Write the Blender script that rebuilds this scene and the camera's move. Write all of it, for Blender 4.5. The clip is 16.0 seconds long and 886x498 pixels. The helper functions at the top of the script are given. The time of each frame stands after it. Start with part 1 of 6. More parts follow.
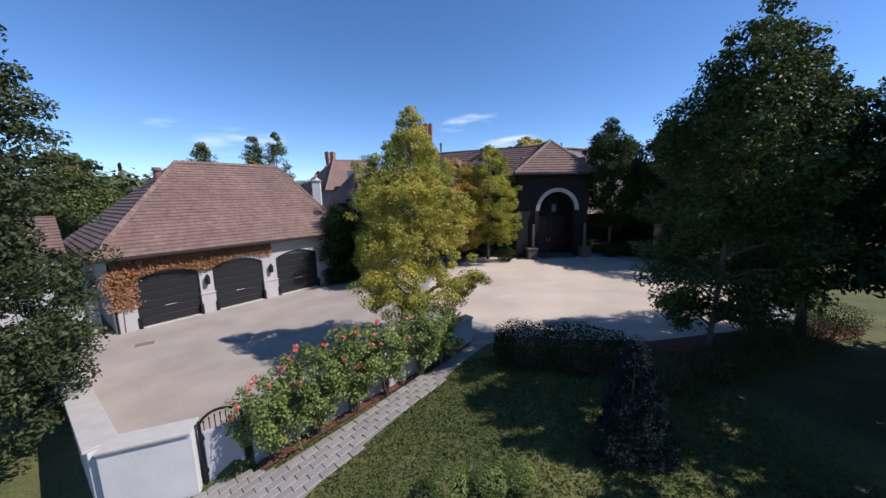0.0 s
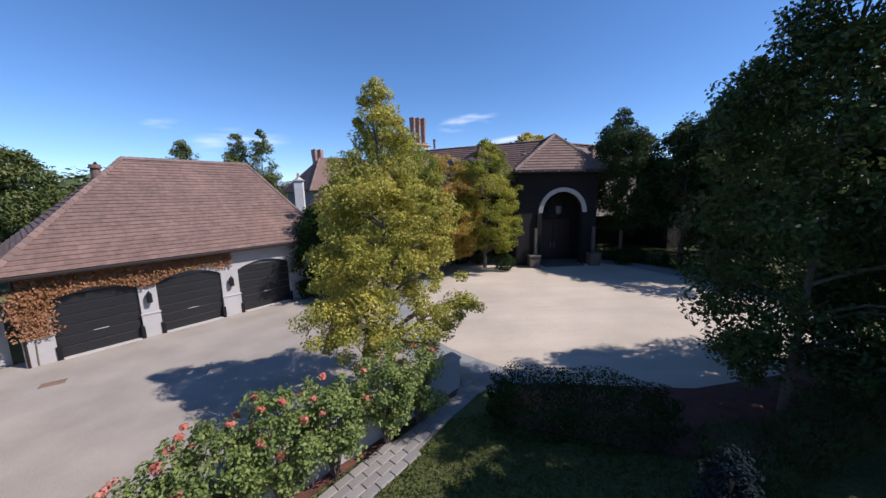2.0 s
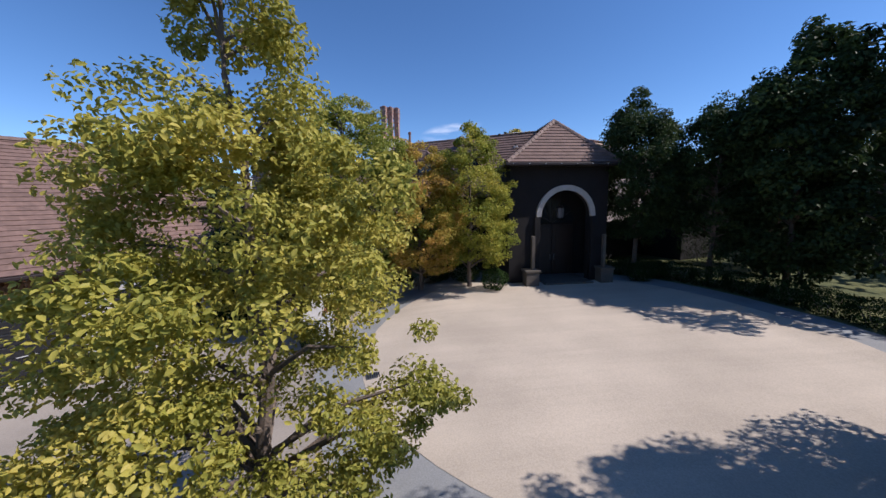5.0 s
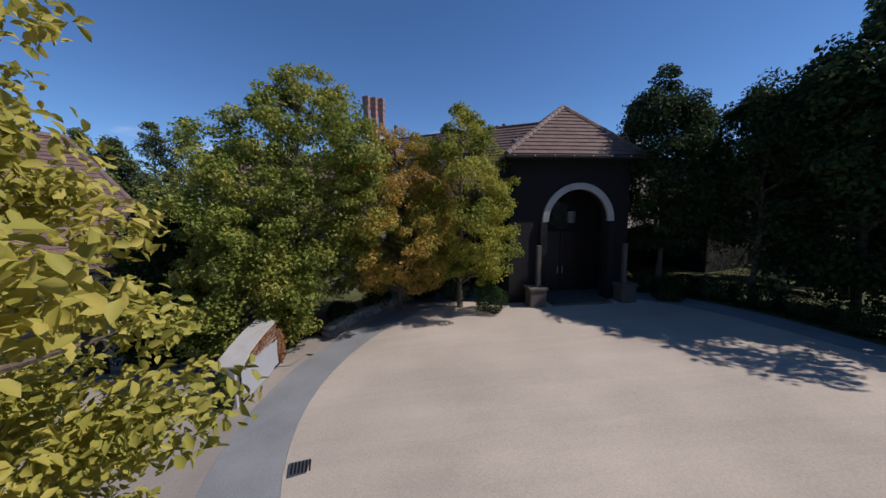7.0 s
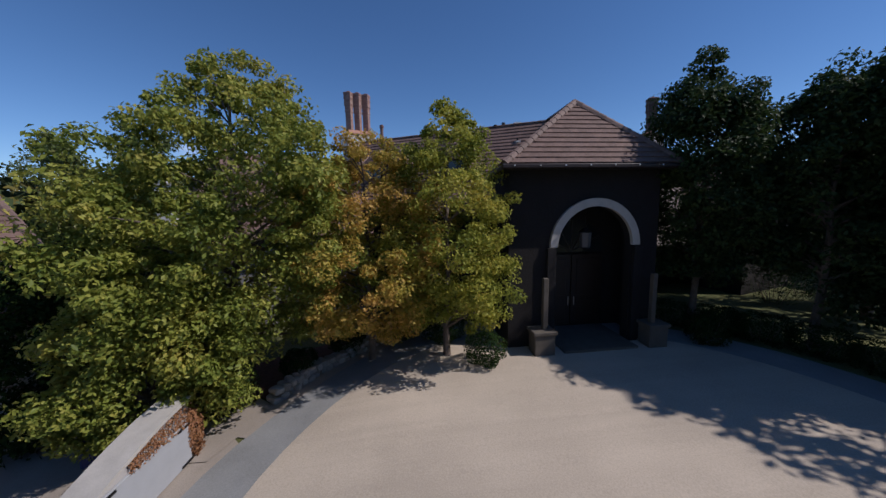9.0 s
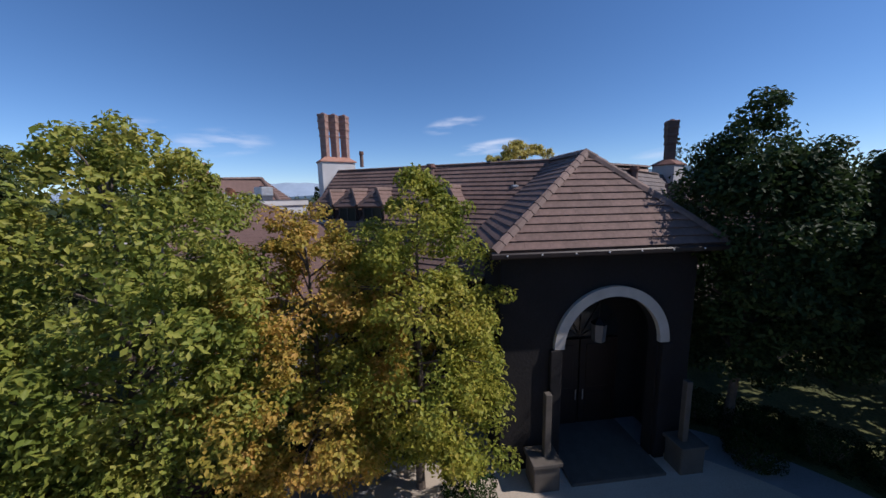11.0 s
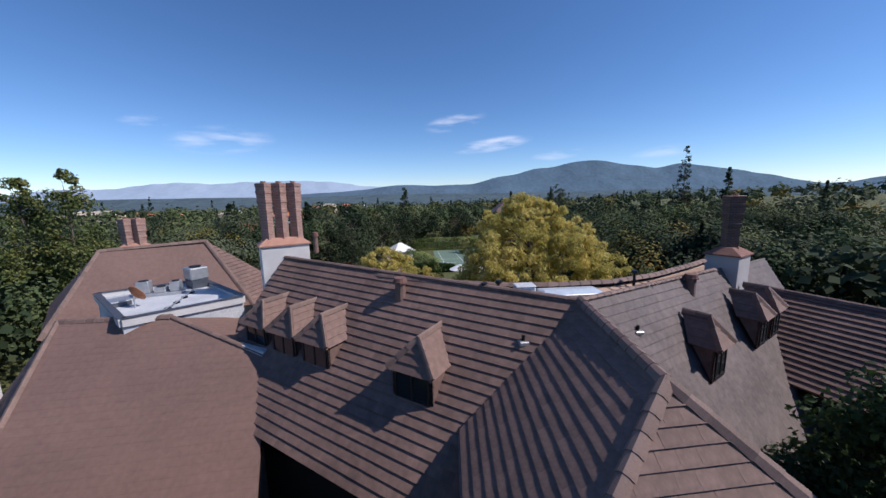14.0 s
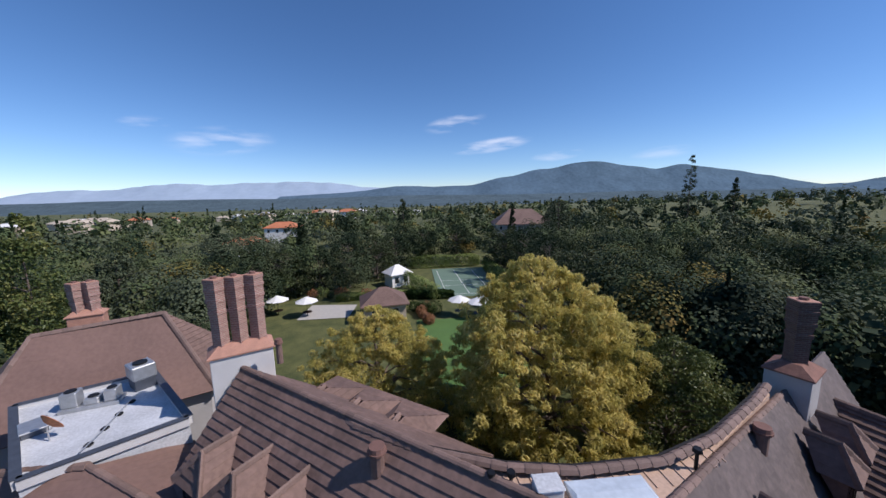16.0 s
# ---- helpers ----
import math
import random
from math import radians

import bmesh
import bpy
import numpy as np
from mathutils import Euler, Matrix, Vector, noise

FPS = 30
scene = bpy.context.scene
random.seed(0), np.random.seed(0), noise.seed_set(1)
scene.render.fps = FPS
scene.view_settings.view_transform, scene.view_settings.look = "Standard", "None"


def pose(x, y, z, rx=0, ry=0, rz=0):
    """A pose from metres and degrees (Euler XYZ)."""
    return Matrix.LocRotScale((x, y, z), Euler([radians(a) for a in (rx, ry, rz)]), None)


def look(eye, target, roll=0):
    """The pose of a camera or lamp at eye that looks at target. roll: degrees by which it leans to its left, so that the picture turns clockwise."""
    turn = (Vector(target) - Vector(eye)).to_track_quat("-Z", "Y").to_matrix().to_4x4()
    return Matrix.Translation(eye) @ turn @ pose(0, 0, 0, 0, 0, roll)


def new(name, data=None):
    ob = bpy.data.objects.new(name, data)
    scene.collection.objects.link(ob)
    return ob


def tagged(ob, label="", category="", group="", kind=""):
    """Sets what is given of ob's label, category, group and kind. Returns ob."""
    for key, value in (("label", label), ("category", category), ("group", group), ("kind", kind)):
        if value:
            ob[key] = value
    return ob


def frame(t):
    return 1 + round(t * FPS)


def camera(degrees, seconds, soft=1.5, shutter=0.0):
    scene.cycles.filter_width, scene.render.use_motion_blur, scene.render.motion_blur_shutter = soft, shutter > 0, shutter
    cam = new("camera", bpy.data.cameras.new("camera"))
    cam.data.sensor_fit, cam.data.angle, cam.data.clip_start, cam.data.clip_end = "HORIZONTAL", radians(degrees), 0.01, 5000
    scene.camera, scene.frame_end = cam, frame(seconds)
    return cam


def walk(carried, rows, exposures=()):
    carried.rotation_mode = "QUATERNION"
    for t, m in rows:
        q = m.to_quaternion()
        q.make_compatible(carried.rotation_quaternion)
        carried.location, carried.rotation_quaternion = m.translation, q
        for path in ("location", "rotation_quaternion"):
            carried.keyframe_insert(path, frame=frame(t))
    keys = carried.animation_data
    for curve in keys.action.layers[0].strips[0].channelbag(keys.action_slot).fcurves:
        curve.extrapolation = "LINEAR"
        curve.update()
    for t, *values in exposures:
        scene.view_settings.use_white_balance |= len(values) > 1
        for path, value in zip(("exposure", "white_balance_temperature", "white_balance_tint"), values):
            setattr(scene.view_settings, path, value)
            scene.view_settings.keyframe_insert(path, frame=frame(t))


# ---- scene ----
cam = camera(105.10, 16.0)
ROWS = [
    (0.0, 0.001, 0.002, 6.224, -4.52, -9.11, 1.20),
    (0.5, 0.193, 0.809, 6.207, -4.53, -9.08, 1.22),
    (1.0, 0.388, 1.618, 6.208, -4.49, -9.07, 1.29),
    (1.5, 0.622, 2.413, 6.226, -4.42, -9.11, 1.37),
    (2.0, 0.909, 3.194, 6.248, -4.58, -9.09, 1.34),
    (2.5, 1.198, 3.950, 6.272, -4.78, -9.05, 1.31),
    (3.0, 1.456, 4.718, 6.277, -5.27, -9.13, 1.46),
    (5.5, 2.189, 9.752, 5.517, -7.61, -7.48, 0.84),
    (6.0, 2.459, 10.690, 5.454, -7.79, -7.36, 0.70),
    (6.5, 2.753, 11.607, 5.427, -7.84, -7.21, 0.67),
    (7.0, 3.066, 12.500, 5.445, -7.82, -6.93, 0.67),
    (7.5, 3.392, 13.378, 5.516, -7.60, -6.92, 0.68),
    (8.0, 3.718, 14.202, 5.638, -7.38, -7.07, 0.75),
    (10.5, 5.458, 18.248, 8.596, -6.81, -8.48, 1.42),
    (11.0, 5.767, 19.099, 9.328, -6.77, -8.74, 1.18),
    (11.5, 6.081, 19.985, 10.102, -6.71, -9.02, 1.06),
    (12.0, 6.419, 20.930, 10.869, -6.60, -9.20, 1.11),
    (12.5, 6.762, 21.980, 11.570, -6.60, -9.17, 1.11),
    (13.0, 7.048, 23.071, 12.350, -6.60, -9.14, 1.11),
    (13.5, 7.316, 24.212, 13.179, -6.60, -9.11, 1.11),
    (14.0, 7.569, 25.310, 14.046, -6.60, -9.08, 1.11),
    (14.5, 7.807, 26.368, 14.958, -6.60, -9.06, 1.11),
    (15.0, 8.004, 27.364, 15.922, -6.60, -9.03, 1.11),
    (15.5, 8.186, 28.281, 16.875, -6.60, -9.00, 1.11),
    (16.0, 8.307, 29.108, 17.784, -6.60, -8.97, 1.11),
]
walk(cam, [(t, pose(x, y, z, 90 + pitch, roll, yaw)) for t, x, y, z, yaw, pitch, roll in ROWS],
     exposures=[(t, e, 6150, 17) for t, e in ((0.0, 0.2), (3.0, 0.2), (5.5, 0.02), (7.0, -0.36), (8.0, -0.58), (10.5, -0.36), (13.0, -0.1), (16.0, -0.18))])

# ---- light ----
SUN_WAY = Vector((0.69, -0.2, 0.735)).normalized()
world = bpy.data.worlds.new("world")
scene.world = world
world.use_nodes = True
wn = world.node_tree
sky = wn.nodes.new("ShaderNodeTexSky")
sky.sky_type = "NISHITA"
sky.sun_disc = False
sky.sun_elevation = math.asin(SUN_WAY.z)
sky.sun_rotation = math.atan2(SUN_WAY.x, SUN_WAY.y)
sky.altitude = 150
sky.air_density, sky.dust_density, sky.ozone_density = 0.8, 0.05, 4.5
deep = wn.nodes.new("ShaderNodeHueSaturation")
deep.inputs["Saturation"].default_value = 1.12
wn.links.new(sky.outputs[0], deep.inputs["Color"])
# thin high cloud: streaky wisps, each round one direction of the sky
way = wn.nodes.new("ShaderNodeTexCoord").outputs["Generated"]
streak = wn.nodes.new("ShaderNodeMapping")
streak.inputs["Scale"].default_value = (7, 7, 34)
streak.inputs["Rotation"].default_value = (0.0, 0.22, 0.0)
wn.links.new(way, streak.inputs["Vector"])
wisp = wn.nodes.new("ShaderNodeTexNoise")
wisp.inputs["Scale"].default_value, wisp.inputs["Detail"].default_value = 1.4, 7
wn.links.new(streak.outputs[0], wisp.inputs["Vector"])
thin = wn.nodes.new("ShaderNodeMapRange")
thin.inputs["From Min"].default_value, thin.inputs["From Max"].default_value = 0.42, 0.72
wn.links.new(wisp.outputs["Fac"], thin.inputs["Value"])


def wn_math(kind, a, b):
    n = wn.nodes.new("ShaderNodeMath")
    n.operation = kind
    for i, v in enumerate((a, b)):
        if isinstance(v, (int, float)):
            n.inputs[i].default_value = v
        else:
            wn.links.new(v, n.inputs[i])
    return n.outputs[0]


cover = None
for d, wide, tall, tip, much in (((0.149, 0.969, 0.197), 0.075, 0.020, 0.18, 0.6), ((0.25, 0.959, 0.135), 0.095, 0.017, 0.12, 0.75), ((-0.423, 0.896, 0.139), 0.10, 0.03, 0.10, 0.42), ((-0.542, 0.824, 0.166), 0.04, 0.014, 0.1, 0.4), ((0.416, 0.904, 0.101), 0.06, 0.014, 0.1, 0.42), ((0.622, 0.778, 0.09), 0.06, 0.015, 0.1, 0.3)):
    d = Vector(d).normalized()
    e = Vector((d.y, -d.x, 0)).normalized()
    u = e.cross(d)
    e, u = e * math.cos(tip) + u * math.sin(tip), u * math.cos(tip) - e * math.sin(tip)
    s = []
    for axis, span in ((e, wide), (u, tall)):
        dot = wn.nodes.new("ShaderNodeVectorMath")
        dot.operation = "DOT_PRODUCT"
        dot.inputs[1].default_value = axis / span
        wn.links.new(way, dot.inputs[0])
        s.append(wn_math("POWER", wn_math("ABSOLUTE", dot.outputs["Value"], 0), 2))
    fore = wn.nodes.new("ShaderNodeVectorMath")
    fore.operation = "DOT_PRODUCT"
    fore.inputs[1].default_value = d
    wn.links.new(way, fore.inputs[0])
    edge = wn.nodes.new("ShaderNodeMapRange")
    edge.interpolation_type = "SMOOTHSTEP"
    edge.inputs["From Min"].default_value, edge.inputs["From Max"].default_value = 1.6, 0.0
    edge.inputs["To Min"].default_value, edge.inputs["To Max"].default_value = 0.0, much
    wn.links.new(wn_math("ADD", s[0], s[1]), edge.inputs["Value"])
    one = wn_math("MULTIPLY", wn_math("MULTIPLY", edge.outputs[0], wn_math("GREATER_THAN", fore.outputs["Value"], 0.5)), thin.outputs[0])
    cover = one if cover is None else wn_math("MAXIMUM", cover, one)
clouds = wn.nodes.new("ShaderNodeMixRGB")
clouds.inputs["Color2"].default_value = (7.5, 7.8, 8.4, 1)
wn.links.new(cover, clouds.inputs["Fac"])
wn.links.new(deep.outputs[0], clouds.inputs["Color1"])
wn.links.new(clouds.outputs[0], wn.nodes["Background"].inputs[0])
wn.nodes["Background"].inputs[1].default_value = 0.142
sun = new("sun", bpy.data.lights.new("sun", "SUN"))
sun.data.energy, sun.data.angle, sun.data.color = 5.0, radians(0.53), (1.0, 0.93, 0.83)
sun.matrix_world = look((40, -10, 60), Vector((40, -10, 60)) - SUN_WAY)


# ---- materials ----
def shade(name, base, rough=0.8, metal=0.0, vary=0.25, scale=2.0, fine=40.0, bump=0.3, dist=0.01, tint=None, island=0.0, spec=0.5, obj=0.0):
    """A plain material with two scales of colour noise and a fine relief."""
    m = bpy.data.materials.new(name)
    m.use_nodes = True
    nt = m.node_tree
    b = nt.nodes["Principled BSDF"]
    b.inputs["Roughness"].default_value = rough
    b.inputs["Metallic"].default_value = metal
    b.inputs["Specular IOR Level"].default_value = spec
    co = nt.nodes.new("ShaderNodeTexCoord")
    n1 = nt.nodes.new("ShaderNodeTexNoise")
    n1.inputs["Scale"].default_value, n1.inputs["Detail"].default_value = scale, 6
    n2 = nt.nodes.new("ShaderNodeTexNoise")
    n2.inputs["Scale"].default_value, n2.inputs["Detail"].default_value = fine, 4
    nt.links.new(co.outputs["Object"], n1.inputs["Vector"])
    nt.links.new(co.outputs["Object"], n2.inputs["Vector"])
    add = nt.nodes.new("ShaderNodeMath")
    add.operation = "ADD"
    nt.links.new(n1.outputs["Fac"], add.inputs[0])
    nt.links.new(n2.outputs["Fac"], add.inputs[1])
    half = nt.nodes.new("ShaderNodeMath")
    half.operation = "MULTIPLY"
    half.inputs[1].default_value = 0.5
    nt.links.new(add.outputs[0], half.inputs[0])
    ramp = nt.nodes.new("ShaderNodeValToRGB")
    lo = [c * (1 - vary) for c in base]
    hi = [min(1, c * (1 + vary)) for c in (tint or base)]
    ramp.color_ramp.elements[0].position, ramp.color_ramp.elements[1].position = 0.36, 0.64
    ramp.color_ramp.elements[0].color = (*lo, 1)
    ramp.color_ramp.elements[1].color = (*hi, 1)
    nt.links.new(half.outputs[0], ramp.inputs[0])
    out = ramp.outputs[0]
    if island or obj:
        hsv = nt.nodes.new("ShaderNodeHueSaturation")
        if island:
            src = nt.nodes.new("ShaderNodeNewGeometry").outputs["Random Per Island"]
        else:
            src = nt.nodes.new("ShaderNodeObjectInfo").outputs["Random"]
        k = max(island, obj)
        mr = nt.nodes.new("ShaderNodeMapRange")
        mr.inputs["To Min"].default_value, mr.inputs["To Max"].default_value = 1 - k, 1 + k
        nt.links.new(src, mr.inputs["Value"])
        nt.links.new(mr.outputs[0], hsv.inputs["Value"])
        nt.links.new(out, hsv.inputs["Color"])
        out = hsv.outputs[0]
    nt.links.new(out, b.inputs["Base Color"])
    if bump:
        bp = nt.nodes.new("ShaderNodeBump")
        bp.inputs["Strength"].default_value, bp.inputs["Distance"].default_value = bump, dist
        nt.links.new(n2.outputs["Fac"], bp.inputs["Height"])
        nt.links.new(bp.outputs[0], b.inputs["Normal"])
    return m


def leaf_shade(name, colours, rough=0.45, through_light=0.3, patch=0.55, speck=0.45, spec=0.22):
    """Leaves: a colour for each leaf out of a ramp, with light coming through."""
    m = bpy.data.materials.new(name)
    m.use_nodes = True
    nt = m.node_tree
    b = nt.nodes["Principled BSDF"]
    b.inputs["Roughness"].default_value = rough
    b.inputs["Specular IOR Level"].default_value = spec
    geo = nt.nodes.new("ShaderNodeNewGeometry")
    co = nt.nodes.new("ShaderNodeTexCoord")
    n1 = nt.nodes.new("ShaderNodeTexNoise")
    n1.inputs["Scale"].default_value = patch
    nt.links.new(co.outputs["Object"], n1.inputs["Vector"])
    mix = nt.nodes.new("ShaderNodeMath")
    mix.operation = "MULTIPLY_ADD"
    mix.inputs[1].default_value = speck
    nt.links.new(geo.outputs["Random Per Island"], mix.inputs[0])
    st = nt.nodes.new("ShaderNodeMapRange")
    st.inputs["From Min"].default_value, st.inputs["From Max"].default_value = 0.3, 0.7
    st.inputs["To Max"].default_value = 1 - speck
    nt.links.new(n1.outputs["Fac"], st.inputs["Value"])
    nt.links.new(st.outputs[0], mix.inputs[2])
    ramp = nt.nodes.new("ShaderNodeValToRGB")
    r = ramp.color_ramp
    while len(r.elements) < len(colours):
        r.elements.new(0.5)
    for i, c in enumerate(colours):
        r.elements[i].position = i / (len(colours) - 1)
        r.elements[i].color = (*c, 1)
    nt.links.new(mix.outputs[0], ramp.inputs[0])
    nt.links.new(ramp.outputs[0], b.inputs["Base Color"])
    tr = nt.nodes.new("ShaderNodeBsdfTranslucent")
    nt.links.new(ramp.outputs[0], tr.inputs["Color"])
    ms = nt.nodes.new("ShaderNodeMixShader")
    ms.inputs[0].default_value = through_light
    nt.links.new(b.outputs[0], ms.inputs[1])
    nt.links.new(tr.outputs[0], ms.inputs[2])
    nt.links.new(ms.outputs[0], nt.nodes["Material Output"].inputs["Surface"])
    return m


M = {}
M["tile"] = shade("brown_roof_tile", (0.165, 0.103, 0.084), 0.8, vary=0.25, scale=0.45, fine=5, bump=0.35, dist=0.02, island=0.13)
M["tile_piece"] = shade("brown_roof_tile_loose", (0.165, 0.103, 0.084), 0.8, vary=0.25, scale=0.9, fine=9, bump=0.35, dist=0.02, obj=0.13)
M["tile_plain"] = shade("smooth_brown_tile", (0.175, 0.105, 0.085), 0.75, vary=0.14, scale=0.4, fine=6, bump=0.2, dist=0.01, island=0.012)
M["tile_grey"] = shade("weathered_grey_brown_tile", (0.112, 0.086, 0.080), 0.68, vary=0.3, scale=0.7, fine=5, bump=0.35, dist=0.02, island=0.1)
M["cap"] = shade("ridge_cap_tile", (0.175, 0.115, 0.095), 0.75, vary=0.2, scale=1.5, fine=20, obj=0.2)
M["stucco"] = shade("grey_stucco", (0.40, 0.385, 0.38), 0.9, vary=0.1, scale=1.2, fine=60, bump=0.35)
M["whitewall"] = shade("pale_stucco", (0.56, 0.55, 0.54), 0.9, vary=0.12, scale=1.1, fine=50, bump=0.3)
# Dark wall colour pushed near black, so it carries the front's shade too.
M["shadewall"] = shade("shade_dark_shingle_wall", (0.010, 0.0085, 0.0095), 0.92, vary=0.3, scale=1.0, fine=14, bump=0.5, dist=0.02)
M["trim"] = shade("pale_stone_trim", (0.42, 0.40, 0.37), 0.85, vary=0.12, scale=3, fine=50)
M["black"] = shade("black_painted_wood", (0.014, 0.014, 0.016), 0.42, vary=0.3, scale=6, fine=60, bump=0.15)
# Grey behind the black panels; the gaps imitate highlights on their bevels.
M["doorback"] = shade("glint_grey_door_board", (0.10, 0.10, 0.105), 0.5, vary=0.2, scale=5, fine=50, bump=0.1)
M["iron"] = shade("black_iron", (0.018, 0.018, 0.02), 0.5, metal=0.6, vary=0.2, scale=10, fine=80, bump=0.1)
M["white"] = shade("white_paint", (0.78, 0.77, 0.75), 0.6, vary=0.06, scale=3, fine=60, bump=0.1)
M["membrane"] = shade("white_roof_membrane", (0.50, 0.515, 0.535), 0.7, vary=0.2, scale=0.9, fine=12, bump=0.15)
M["copper"] = shade("salmon_roof_sheet", (0.50, 0.345, 0.255), 0.7, vary=0.13, scale=1.2, fine=16, bump=0.15)
M["brick"] = shade("red_brown_brick", (0.205, 0.098, 0.072), 0.85, vary=0.28, scale=4, fine=40, bump=0.5, obj=0.22)
M["mortar"] = shade("brick_core", (0.17, 0.09, 0.072), 0.9, vary=0.2, scale=5, fine=60)
M["terracotta"] = shade("clay_cap", (0.40, 0.21, 0.15), 0.8, vary=0.2, scale=3, fine=40)
M["lead"] = shade("dark_metal_flashing", (0.10, 0.11, 0.13), 0.5, metal=0.5, vary=0.2, scale=3, fine=40, bump=0.1)
M["steel"] = shade("galvanised_metal", (0.48, 0.49, 0.50), 0.45, metal=0.7, vary=0.15, scale=4, fine=50, bump=0.1)
M["rust"] = shade("rusty_dish", (0.42, 0.16, 0.07), 0.7, vary=0.3, scale=8, fine=60)
M["paver"] = shade("grey_pavers", (0.27, 0.25, 0.23), 0.9, vary=0.16, scale=0.5, fine=30, bump=0.4, obj=0.12)
M["joint"] = shade("sandy_joint", (0.235, 0.21, 0.185), 0.95, vary=0.2, scale=2, fine=40)
M["ring"] = shade("blue_grey_stone_band", (0.26, 0.265, 0.265), 0.85, vary=0.18, scale=0.8, fine=30, bump=0.3, obj=0.14)
M["courtpaver"] = shade("taupe_court_paving", (0.315, 0.275, 0.235), 0.92, vary=0.2, scale=0.55, fine=40, bump=0.4)
M["grass"] = shade("lawn_ground", (0.060, 0.085, 0.022), 0.95, vary=0.35, scale=0.5, fine=12, bump=0.6, dist=0.04, tint=(0.10, 0.10, 0.032))
M["blade"] = leaf_shade("grass_blades", [(0.05, 0.078, 0.02), (0.092, 0.12, 0.032), (0.155, 0.165, 0.05)], 0.8, 0.2, spec=0.08)
M["mulch"] = shade("red_brown_mulch", (0.125, 0.05, 0.036), 0.95, vary=0.4, scale=4, fine=40, bump=0.8, dist=0.03)
M["bark"] = shade("grey_brown_bark", (0.13, 0.10, 0.08), 0.9, vary=0.35, scale=5, fine=30, bump=0.8, dist=0.02)
M["stone"] = shade("field_stone", (0.34, 0.30, 0.26), 0.9, vary=0.2, scale=4, fine=30, bump=0.6, dist=0.02, obj=0.2)
# Stone and wood both darkened in colour for the porch's deep shade.
M["porch"] = shade("shade_dimmed_porch_stone", (0.10, 0.086, 0.072), 0.9, vary=0.2, scale=3, fine=40)
M["wood"] = shade("shade_dark_red_wood", (0.016, 0.008, 0.007), 0.5, vary=0.3, scale=3, fine=30)
M["greypanel"] = shade("blue_grey_painted_gate", (0.36, 0.375, 0.40), 0.55, vary=0.06, scale=3, fine=50, bump=0.1)
M["tennis"] = shade("green_tennis_surface", (0.13, 0.20, 0.15), 0.85, vary=0.1, scale=0.3, fine=20)
M["lawn2"] = shade("mown_lawn", (0.075, 0.15, 0.035), 0.95, vary=0.2, scale=0.25, fine=10, bump=0.4)
M["canvas"] = shade("white_canvas", (0.75, 0.74, 0.72), 0.8, vary=0.05)
M["orange_tile"] = shade("orange_clay_tile", (0.48, 0.17, 0.08), 0.8, vary=0.2, scale=1)
M["tan"] = shade("tan_plaster", (0.50, 0.42, 0.33), 0.9, vary=0.1)
M["glass"] = shade("dark_window_glass", (0.02, 0.025, 0.03), 0.08, vary=0.1, bump=0)
M["skylight"] = shade("milky_skylight", (0.50, 0.56, 0.62), 0.25, vary=0.12, scale=1.2, fine=6, bump=0.05)
# Backdrop hills: blue and pale tints are distance haze mixed into the colour.
M["mountain"] = shade("haze_tinted_hill", (0.098, 0.150, 0.20), 1.0, vary=0.2, scale=0.004, fine=0.03, bump=0, spec=0)
M["rise"] = shade("haze_tinted_rise", (0.085, 0.12, 0.14), 1.0, vary=0.2, scale=0.02, fine=0.1, bump=0, spec=0)
M["haze"] = shade("haze_paled_range", (0.34, 0.42, 0.52), 1.0, vary=0.06, scale=0.002, fine=0.02, bump=0, spec=0)
L = {}
L["pear_yellow"] = leaf_shade("yellow_green_leaf", [(0.19, 0.21, 0.042), (0.36, 0.35, 0.07), (0.52, 0.46, 0.10), (0.64, 0.52, 0.14)], 0.5, 0.42)
L["pear_green"] = leaf_shade("green_leaf", [(0.095, 0.135, 0.026), (0.20, 0.245, 0.044), (0.34, 0.345, 0.068), (0.50, 0.42, 0.10)], 0.5, 0.38)
L["pear_mix"] = leaf_shade("green_gold_leaf", [(0.14, 0.18, 0.03), (0.26, 0.29, 0.046), (0.41, 0.39, 0.065), (0.56, 0.42, 0.09)], 0.5, 0.42)
L["pear_orange"] = leaf_shade("orange_turning_leaf", [(0.21, 0.22, 0.038), (0.41, 0.33, 0.06), (0.58, 0.37, 0.09), (0.64, 0.36, 0.14)], 0.5, 0.42)
L["dark"] = leaf_shade("dark_green_leaf", [(0.010, 0.021, 0.008), (0.020, 0.037, 0.012), (0.036, 0.055, 0.017)], 0.75, 0.2)
L["mid"] = leaf_shade("olive_green_leaf", [(0.04, 0.06, 0.02), (0.085, 0.115, 0.035), (0.155, 0.175, 0.055), (0.24, 0.22, 0.07)], 0.4, 0.32)
L["oak"] = leaf_shade("olive_oak_leaf", [(0.028, 0.042, 0.018), (0.05, 0.066, 0.026), (0.085, 0.10, 0.04)], 0.5, 0.2)
L["willow"] = leaf_shade("golden_feathery_leaf", [(0.22, 0.22, 0.06), (0.44, 0.39, 0.10), (0.66, 0.55, 0.18), (0.80, 0.67, 0.28)], 0.6, 0.5)
L["rose"] = leaf_shade("rose_leaf", [(0.10, 0.15, 0.045), (0.22, 0.28, 0.085), (0.38, 0.42, 0.15)], 0.5, 0.4)
L["petal"] = leaf_shade("coral_petal", [(0.50, 0.12, 0.08), (0.60, 0.20, 0.14), (0.64, 0.32, 0.25)], 0.6, 0.3)
